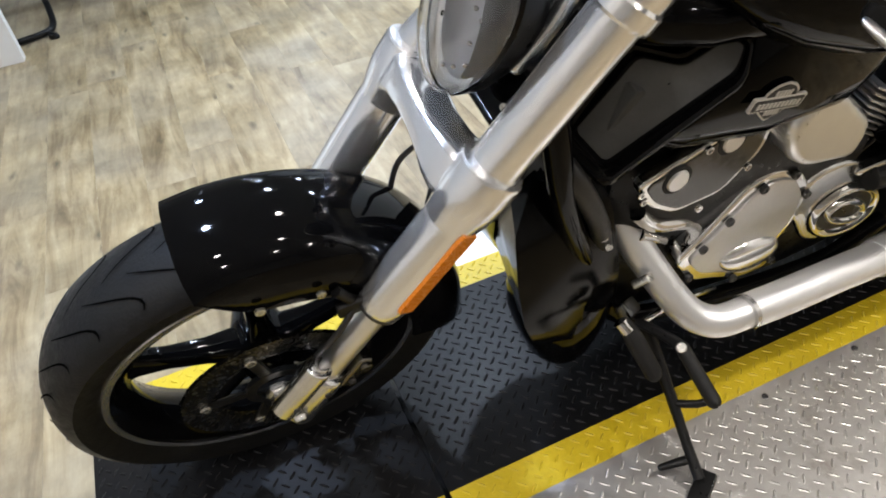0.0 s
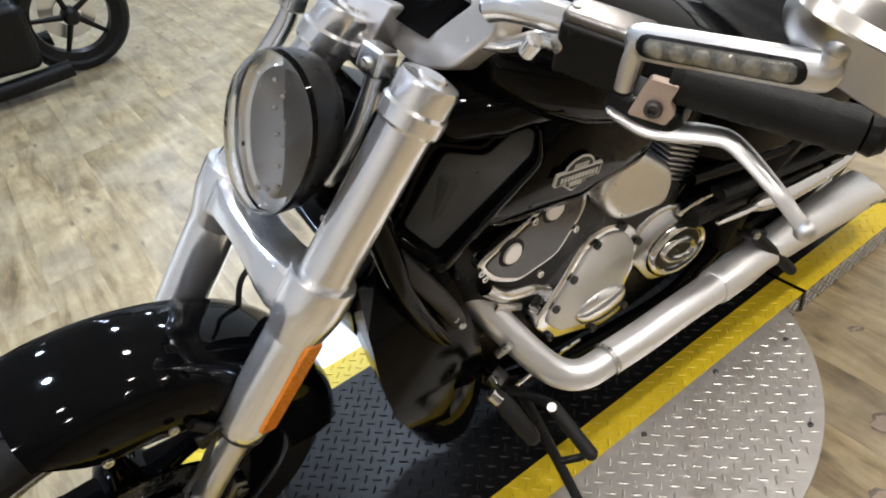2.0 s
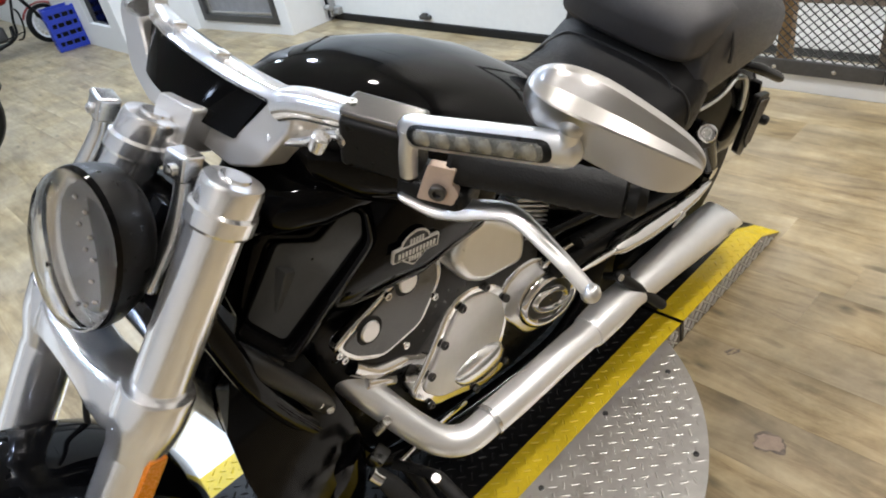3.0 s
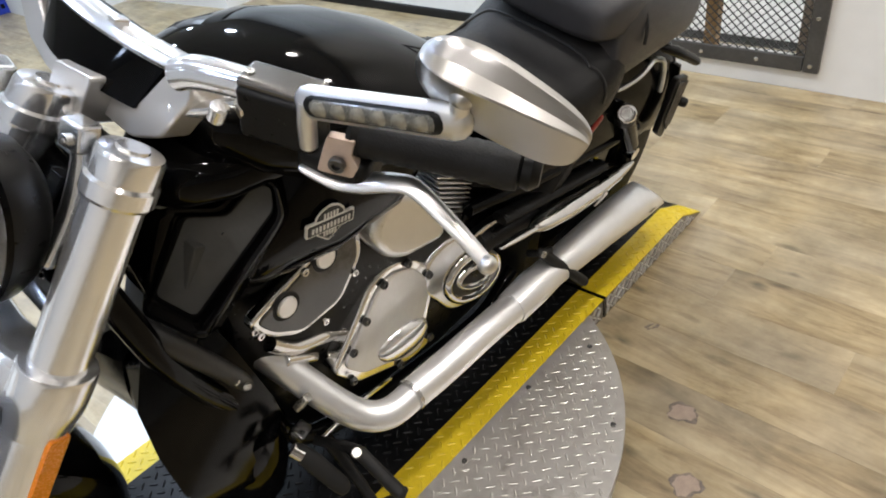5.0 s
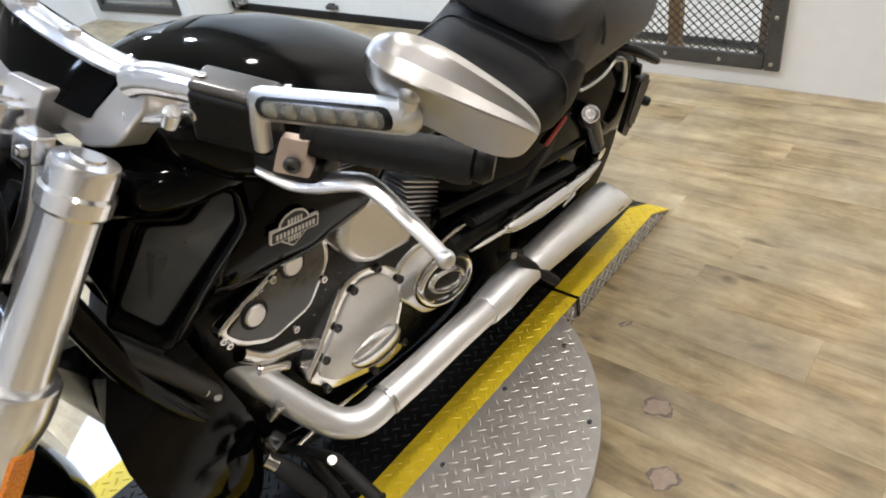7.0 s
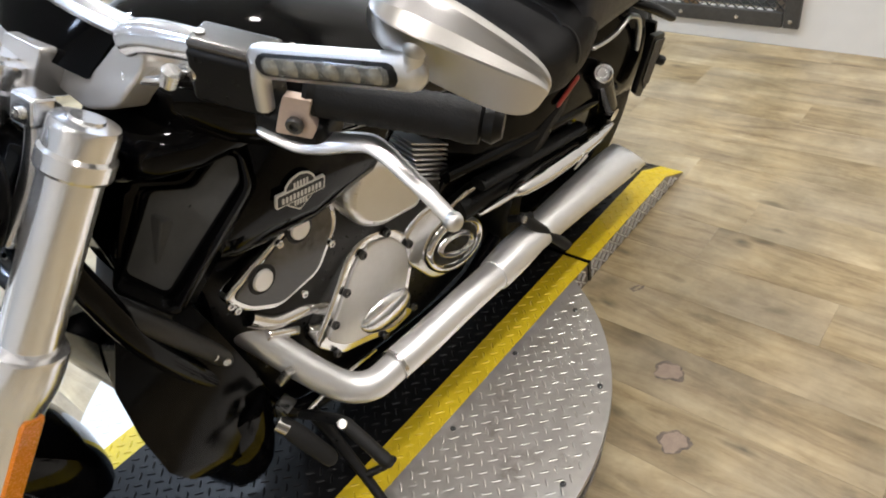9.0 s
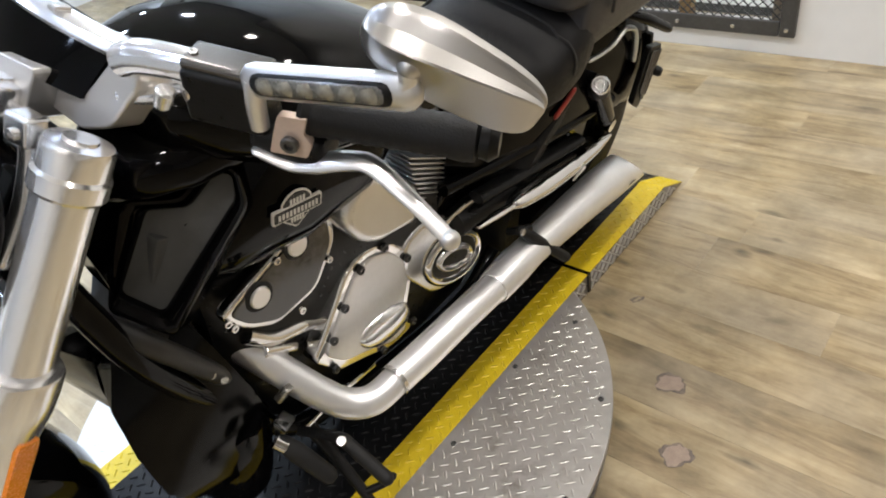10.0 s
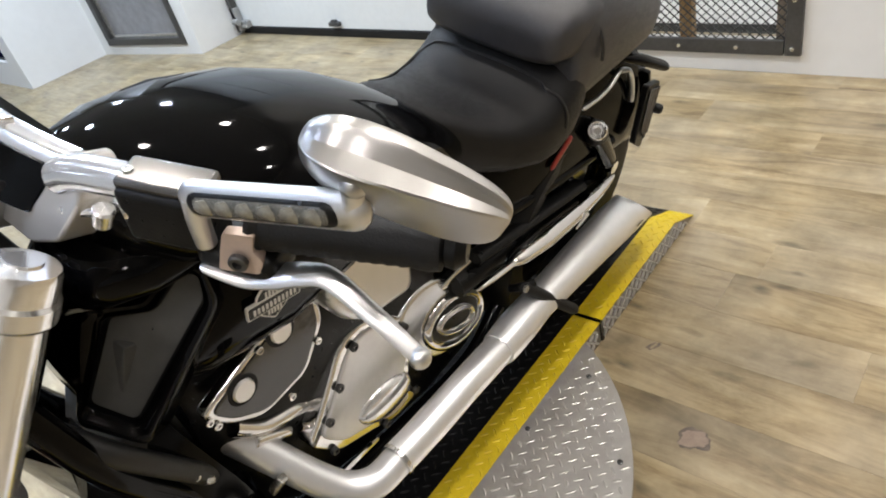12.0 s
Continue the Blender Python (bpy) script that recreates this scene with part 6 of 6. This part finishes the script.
def lugs(inside, height, name, parent, mat, off=(0, 0)):
    verts, faces = [], []
    single = None
    count = 0
    r2 = math.sqrt(0.5)
    n = 80
    for i in range(-n, n + 1):
        for j in range(-n, n + 1):
            x, y = (i - j) * PITCH * r2 + 0.8, (i + j) * PITCH * r2
            if not inside(x, y):
                continue
            ang = radians(45 if (i + j) % 2 == 0 else -45) + random.uniform(-0.05, 0.05)
            c, s = math.cos(ang), math.sin(ang)
            l, w, h = 0.0108, 0.0027, (0.0011 if mat is M["disc_plate"] else 0.0020)
            shape = ((-l, 0, 0), (-l * 0.5, -w, 0), (l * 0.5, -w, 0), (l, 0, 0), (l * 0.5, w, 0), (-l * 0.5, w, 0), (-l * 0.55, 0, h), (l * 0.55, 0, h))
            sides = ((0, 1, 6), (1, 2, 7, 6), (2, 3, 7), (3, 4, 7), (4, 5, 6, 7), (5, 0, 6))
            if 0.45 < x < 1.17 and y < 0.0 and count < 300 and abs(height(x + 0.02) - height(x - 0.02)) < 1e-6:
                if single is None:
                    single = bpy.data.meshes.new("tread_lug")
                    single.from_pydata(shape, [], sides)
                    single.materials.append(mat)
                lug = new("tread_lug", single)
                lug.parent = parent
                lug.matrix_basis = pose(x - off[0], y - off[1], height(x) + 0.0002, 0, 0, math.degrees(ang))
                count += 1
                continue
            k = len(verts)
            z = height(x)
            for a, b, d in ((-l, 0, 0), (-l * 0.5, -w, 0), (l * 0.5, -w, 0), (l, 0, 0), (l * 0.5, w, 0), (-l * 0.5, w, 0), (-l * 0.55, 0, h), (l * 0.55, 0, h)):
                px = x + a * c - b * s
                verts.append((px - off[0], y + a * s + b * c - off[1], height(px) + d + 0.0002))
            faces += [tuple(k + a for a in f) for f in ((0, 1, 6), (1, 2, 7, 6), (2, 3, 7), (3, 4, 7), (4, 5, 6, 7), (5, 0, 6))]
    me = bpy.data.meshes.new(name)
    me.from_pydata(verts, [], [tuple(f) for f in faces])
    me.materials.append(mat)
    ob = new(name, me)
    ob.parent = parent
    return tagged(ob, "raised tread plate pattern", kind="stuff")


H = -FLOOR


def deck_height(x):
    if x < END_F + KNEE:
        return 0.004 + (H - 0.004) * max(0, (x - END_F)) / KNEE
    if x > END_R - KNEE:
        return 0.004 + (H - 0.004) * max(0, (END_R - x)) / KNEE
    return H


lugs(lambda x, y: abs(y) > HALF + 0.012 and (x - CX) ** 2 + y * y < (RAD - 0.014) ** 2, lambda x: H, "tread_pattern", turntable, M["disc_plate"], (CX, 0))
for ob, a, b in ((front_ramp, END_F, SEAM_F), (middle_deck, SEAM_F, SEAM_R), (rear_ramp, SEAM_R, END_R)):
    lugs(lambda x, y: abs(y) < HALF - BAND - 0.006 and a + 0.012 < x < b - 0.012, deck_height, "tread_pattern", ob, M["deck_black"])
    lugs(lambda x, y: HALF - BAND + 0.006 < abs(y) < HALF - 0.008 and a + 0.012 < x < b - 0.012, deck_height, "border_pattern", ob, M["deck_yellow"])


def side_lugs(ob, a, b):
    """Raised bars on the upright side."""
    bm = bmesh.new()
    x = a + 0.012
    k = 0
    while x < b - 0.012:
        for z in (0.014, 0.032, 0.050):
            if z < deck_height(x) - 0.010:
                m = pose(x, -HALF - 0.0010, z, 0, 42 if k % 2 else -42, 0)
                merge(bm, box(0.019, 0.006, 0.0046, m, 0.0012, 1))
            k += 1
        x += 0.0195
    tagged(part("side_pattern", bm, M["side_plate"], ob), "raised tread plate pattern", kind="stuff")


side_lugs(rear_ramp, SEAM_R, END_R)
side_lugs(middle_deck, SEAM_R - 0.10, SEAM_R)
for x, y in ((1.066, -0.316), (1.082, -0.519), (0.846, -0.575), (0.832, -0.324), (0.53, -0.47), (1.25, -0.36)):
    part("plate_screw", bolt((x - CX, y, H), (0, 0, 1), 0.006, 0.003), M["dark_steel"], turntable)

# ---------------------------------------------------------------- floor planks
PW, PL = 0.152, 1.22
plank_bm = box(PW - 0.0002, PL - 0.0002, 0.006, Matrix.Translation((0, 0, -0.003)), 0.0004, 1)
plank_me = mesh_of("plank", plank_bm, M["plank"], 30)
rng = random.Random(4)
rest = []
x = XS + PW / 2
while x < 3.35:
    y = YS + PL / 2 - rng.random() * PL
    while y < YN + PL / 2:
        y0, y1 = max(y - PL / 2, YS - 0.05), min(y + PL / 2, YN + 0.05)
        if -1.5 < x < 3.1 and -2.2 < y < 5.0:
            p = new("plank", plank_me)
            p.parent = floor
            p.matrix_basis = pose(x, y, FLOOR, 0, 0, 180 * rng.randrange(2))
        else:
            rest.append((x, (y0 + y1) / 2, y1 - y0))
        y += PL
    x += PW
far = bmesh.new()
for x, y, ln in rest:
    merge(far, box(PW - 0.0008, ln - 0.0008, 0.006, Matrix.Translation((x, y, FLOOR - 0.003)), 0))
tagged(part("far_planks", far, M["plank"], floor), "wood-look vinyl planks", kind="stuff")

# ---------------------------------------------------------------- partition, cabinet, stains
slab("wall_partition", -1.25, -0.82, 1.72, 2.50, FLOOR, 1.10, M["partition"], "low grey painted partition wall", "wall")
slab("wall_partition_end", -1.25, -0.61, 2.50, 2.565, FLOOR, 1.10, M["wall"], "white painted end pier of the partition", "wall")
slab("baseboard_partition", -0.815, -0.80, 1.74, 2.49, FLOOR, FLOOR + 0.06, M["wall"], "white baseboard along the grey partition", "baseboard")


def cabinet():
    root = thing("cabinet", (-1.10, 1.30, FLOOR), (0, 0, 0), "white laminate cabinet standing against the partition", "cabinet")
    part("carcass", box(0.54, 0.76, 0.90, Matrix.Translation((0, 0, 0.46)), 0.004), M["wall"], root)
    part("door", box(0.016, 0.70, 0.80, Matrix.Translation((0.279, 0, 0.47)), 0.003), M["door"], root)
    part("plinth", box(0.48, 0.72, 0.02, Matrix.Translation((0, 0, 0.01)), 0.0), M["frame_grey"], root)
    part("top", box(0.58, 0.80, 0.03, Matrix.Translation((0, 0, 0.925)), 0.004), M["wall"], root)


cabinet()


def mat_roll():
    root = thing("rubber_mat_roll", (-0.90, 1.80, FLOOR), (0, 0, 0), "dark grey rounded bundle at the partition foot", "bundle")
    part("roll", tube([(0.03, 0.0, 0.03), (0.032, 0.09, 0.036), (0.03, 0.17, 0.03)], [0.022, 0.034, 0.020], 16, n=5, round_ends=True), M["frame_grey"], root)


def stain(x, y, rx, ry, w, turn, name, label):
    """A thin worn ring of dirt lying on the planks."""
    root = thing(name, (x, y, FLOOR + 0.0005), (0, 0, turn), label, "floor mark")
    rings = []
    n = 40
    for k in range(n):
        t = 2 * math.pi * k / n
        f = 1 + 0.08 * math.sin(3 * t + 1) + 0.05 * math.sin(7 * t) + 0.03 * math.sin(13 * t + turn)
        g = w * (0.62 + 0.38 * math.sin(2 * t + 0.6) + 0.25 * math.sin(5 * t + turn) + 0.2 * math.sin(11 * t))
        c, s = math.cos(t), math.sin(t)
        sq = 1 / max(abs(c) ** 4 + abs(s) ** 4, 1e-6) ** 0.25
        rings.append([Vector((rx * f * c * sq * (1 - g), ry * f * s * sq * (1 - g), 0)), Vector((rx * f * c * sq * (1 + g), ry * f * s * sq * (1 + g), 0)), Vector((rx * f * c * sq, ry * f * s * sq, 0.0006))])
    rings.append(rings[0])
    part("ring", loft(rings, caps=False), M["stain"], root)
    if rx > 0.01:
        fill = bmesh.new()
        fill.faces.new([fill.verts.new((r[0].x, r[0].y, 0.0001)) for r in rings[:-1]])
        part("patch", fill, M["patch"], root)


stain(1.239, -0.599, 0.023, 0.028, 0.17, 20, "floor_stain", "faint dark ring stain on the planks")
stain(1.077, -0.684, 0.023, 0.027, 0.16, 55, "floor_stain", "faint dark ring stain on the planks")
stain(1.447, -0.418, 0.006, 0.013, 0.5, 60, "floor_stain", "small dark scuff on the planks")
mat_roll()


# ---------------------------------------------------------------- motorcycles in the background
def spoked_wheel(name, root, m, r, rim_mat, spokes, label):
    tyre = part(name, lathe([(r * 0.76, -0.035), (r * 0.84, -0.052), (r * 0.93, -0.05), (r * 0.985, -0.03), (r, 0), (r * 0.985, 0.03), (r * 0.93, 0.05), (r * 0.84, 0.052), (r * 0.76, 0.035)], m, 40, True), M["rubber"], root, label)
    part("rim", lathe([(r * 0.66, -0.030), (r * 0.78, -0.042), (r * 0.79, 0.042), (r * 0.66, 0.030)], m, 40, True), rim_mat, tyre)
    part("hub", lathe([(0, -0.055), (0.030, -0.055), (0.045, -0.03), (0.045, 0.03), (0.030, 0.055), (0, 0.055)], m, 20), rim_mat, tyre)
    for k in range(spokes):
        t = 2 * math.pi * k / spokes
        a = m @ Vector((0.035 * math.cos(t), 0, 0.035 * math.sin(t)))
        b = m @ Vector((r * 0.70 * math.cos(t + 0.12), 0, r * 0.70 * math.sin(t + 0.12)))
        part("spoke", rod(a, b, 0.016 if spokes < 8 else 0.006, 0.012 if spokes < 8 else 0.006, 10), rim_mat, tyre)
    part("brake_disc", lathe([(0.07, -0.061), (r * 0.48, -0.061), (r * 0.48, -0.057), (0.07, -0.057)], m, 32, True), M["brushed"], tyre)
    return tyre


def parked_cruiser(x, y, turn, steer, tank_mat, rim_mat, spokes, label, size=1.0):
    """A parked cruiser with its front axle at the origin, pointing along +x."""
    root = thing("parked_motorcycle", (x, y, FLOOR), (-9, 0, turn), label, "motorcycle", "parked motorcycles")
    root.matrix_basis = root.matrix_basis @ Matrix.Scale(size, 4)
    r = 0.30
    spoked_wheel("front_wheel", root, pose(0, 0, r, 0, 0, steer), r, rim_mat, spokes, "front wheel")
    spoked_wheel("rear_wheel", root, pose(-1.58, 0, r), r, rim_mat, spokes, "rear wheel")
    for s in (-1, 1):
        part("fork_leg", tube([(0.0, s * 0.085, 0.30), (-0.14, s * 0.085, 0.62), (-0.26, s * 0.085, 0.90)], [0.026, 0.022, 0.020], 12, n=3), M["satin_black"], root)
        part("exhaust", tube([(-0.50, s * 0.16, 0.40), (-0.55, s * 0.20, 0.22), (-0.75, s * 0.22, 0.15), (-1.10, s * 0.22, 0.12), (-1.46, s * 0.22, 0.13)], [0.022, 0.024, 0.030, 0.045, 0.045], 16, n=5), M["satin_black"], root, "black exhaust pipe")
        part("handlebar_half", tube([(-0.28, 0, 0.98), (-0.32, s * 0.18, 1.03), (-0.44, s * 0.36, 1.02)], 0.013, 10), M["satin_black"], root)
        part("cylinder", rod((-0.78, 0.0, 0.40), (-0.78 + s * 0.15, -0.02, 0.64), 0.075, 0.065, 20), M["dark_steel"], root)
        part("saddlebag", box(0.52, 0.14, 0.34, pose(-1.10, s * 0.18, 0.36, 0, -3, 0), 0.05, 4), M["satin_black"], root, "black saddlebag")
        part("footboard", box(0.28, 0.09, 0.02, pose(-0.52, s * 0.25, 0.25, 0, -8, 0), 0.008), M["satin_black"], root)
    fender = []
    for q in range(9):
        t = radians(20 + 17 * q)
        fender.append([Vector((math.cos(t) * rr, w, r + math.sin(t) * rr)) for rr, w in ((0.315, -0.075), (0.335, -0.04), (0.342, 0), (0.335, 0.04), (0.315, 0.075), (0.310, 0.072), (0.325, 0), (0.310, -0.072))])
    part("front_fender", loft(fender), tank_mat, root, "front fender", 60)
    part("rear_fender", loft([[Vector((-1.58 + math.cos(radians(5 + 20 * q)) * rr, w, r + math.sin(radians(5 + 20 * q)) * rr)) for rr, w in ((0.32, -0.10), (0.345, -0.06), (0.352, 0), (0.345, 0.06), (0.32, 0.10), (0.31, 0.095), (0.33, 0), (0.31, -0.095))] for q in range(9)]), tank_mat, root, "rear fender", 60)
    part("engine_case", box(0.42, 0.22, 0.24, Matrix.Translation((-0.82, 0, 0.32)), 0.05, 4), M["dark_steel"], root, "dark engine case")
    part("primary_cover", lathe([(0, 0.03), (0.10, 0.03), (0.13, 0.015), (0.135, 0), (0, 0)], pose(-0.90, -0.115, 0.34, 180, 0, 0), 28), M["cast"], root, "silver engine cover")
    part("frame_tube", tube([(-0.30, 0, 0.82), (-0.42, 0, 0.50), (-0.55, 0, 0.20), (-1.20, 0, 0.20), (-1.35, 0, 0.55), (-0.80, 0, 0.72), (-0.32, 0, 0.84)], 0.020, 12, n=5), M["satin_black"], root)
    part("tank", loft([ring_x(xx, 0, w, zt, zb, 2.4) for xx, w, zt, zb in ((-0.36, 0.04, 0.86, 0.78), (-0.42, 0.11, 0.92, 0.72), (-0.58, 0.15, 0.94, 0.70), (-0.76, 0.13, 0.90, 0.70), (-0.92, 0.06, 0.82, 0.72))]), tank_mat, root, "fuel tank", 60)
    part("seat", loft([ring_x(xx, 0, w, zt, zb, 2.6) for xx, w, zt, zb in ((-0.88, 0.06, 0.79, 0.70), (-1.0, 0.14, 0.74, 0.64), (-1.2, 0.17, 0.72, 0.62), (-1.36, 0.15, 0.79, 0.66), (-1.70, 0.12, 0.76, 0.68), (-1.76, 0.07, 0.73, 0.69))]), M["leather"], root, "black seat", 60)
    part("headlight", lathe([(0, -0.10), (0.06, -0.09), (0.085, -0.03), (0.09, 0.04), (0.08, 0.05), (0, 0.055)], pose(-0.14, 0, 0.86, 0, 0, -90), 24), M["satin_black"], root)
    part("engine_guard", tube([(-0.36, -0.02, 0.62), (-0.34, -0.20, 0.60), (-0.33, -0.30, 0.50), (-0.36, -0.30, 0.30), (-0.42, -0.18, 0.19), (-0.48, -0.04, 0.18)], 0.015, 12), M["satin_black"], root, "black engine guard hoop")
    return root


parked_cruiser(-1.02, 3.40, 180, 10, M["gloss_black"], M["satin_black"], 5, "black cruiser motorcycle with dark five-spoke wheels, parked")
parked_cruiser(1.90, 6.05, -8, 20, M["red"], M["wall"], 16, "small red motorcycle with a pale spoked front wheel, parked", 0.55)


def paddle_stand():
    root = thing("paddle_stand", (-0.60, 2.90, FLOOR), (0, 0, 0), "black tubular motorcycle stand on the floor", "stand")
    part("hoop", tube([(-0.22, -0.215, 0.018), (-0.05, -0.20, 0.018), (0.085, -0.16, 0.020), (0.120, -0.10, 0.03), (0.118, 0.0, 0.06), (0.105, 0.10, 0.09)], 0.015, 14, n=6, round_ends=True), M["satin_black"], root)
    part("foot", rod((0.115, -0.20, 0.0), (0.115, -0.20, 0.02), 0.020), M["rubber"], root)
    part("brace", tube([(0.10, -0.18, 0.018), (0.13, -0.215, 0.010)], 0.012, 10, n=2, round_ends=True), M["satin_black"], root)


paddle_stand()


def crate():
    root = thing("crate", (1.90, 5.55, FLOOR), (0, 0, -9), "blue slatted plastic crate standing on the floor", "crate")
    w, d, h = 0.25, 0.19, 0.34
    for sy in (-1, 1):
        for k in range(5):
            part("slat", box(w, 0.008, 0.040, Matrix.Translation((0, sy * d / 2, 0.022 + k * (h - 0.044) / 4)), 0.003), M["blue"], root)
    for sx in (-1, 1):
        for k in range(5):
            part("slat", box(0.008, d - 0.01, 0.040, Matrix.Translation((sx * w / 2, 0, 0.022 + k * (h - 0.044) / 4)), 0.003), M["blue"], root)
        for sy in (-1, 1):
            part("corner_post", box(0.03, 0.03, h, Matrix.Translation((sx * (w / 2 - 0.012), sy * (d / 2 - 0.012), h / 2)), 0.005), M["blue"], root)
    for k in (-1, 0, 1):
        part("upright", box(0.014, 0.010, h - 0.02, Matrix.Translation((k * 0.06, -d / 2 + 0.004, h / 2)), 0.002), M["blue"], root)
    part("base", box(w - 0.02, d - 0.02, 0.008, Matrix.Translation((0, 0, 0.006)), 0.002), M["blue"], root)
    # Black block added so that the gaps between the slats look shaded.
    part("lining", box(w - 0.04, d - 0.05, h - 0.05, Matrix.Translation((0, 0, h / 2)), 0.01), M["matt_black"], root, "black block standing in for the shade inside")


crate()
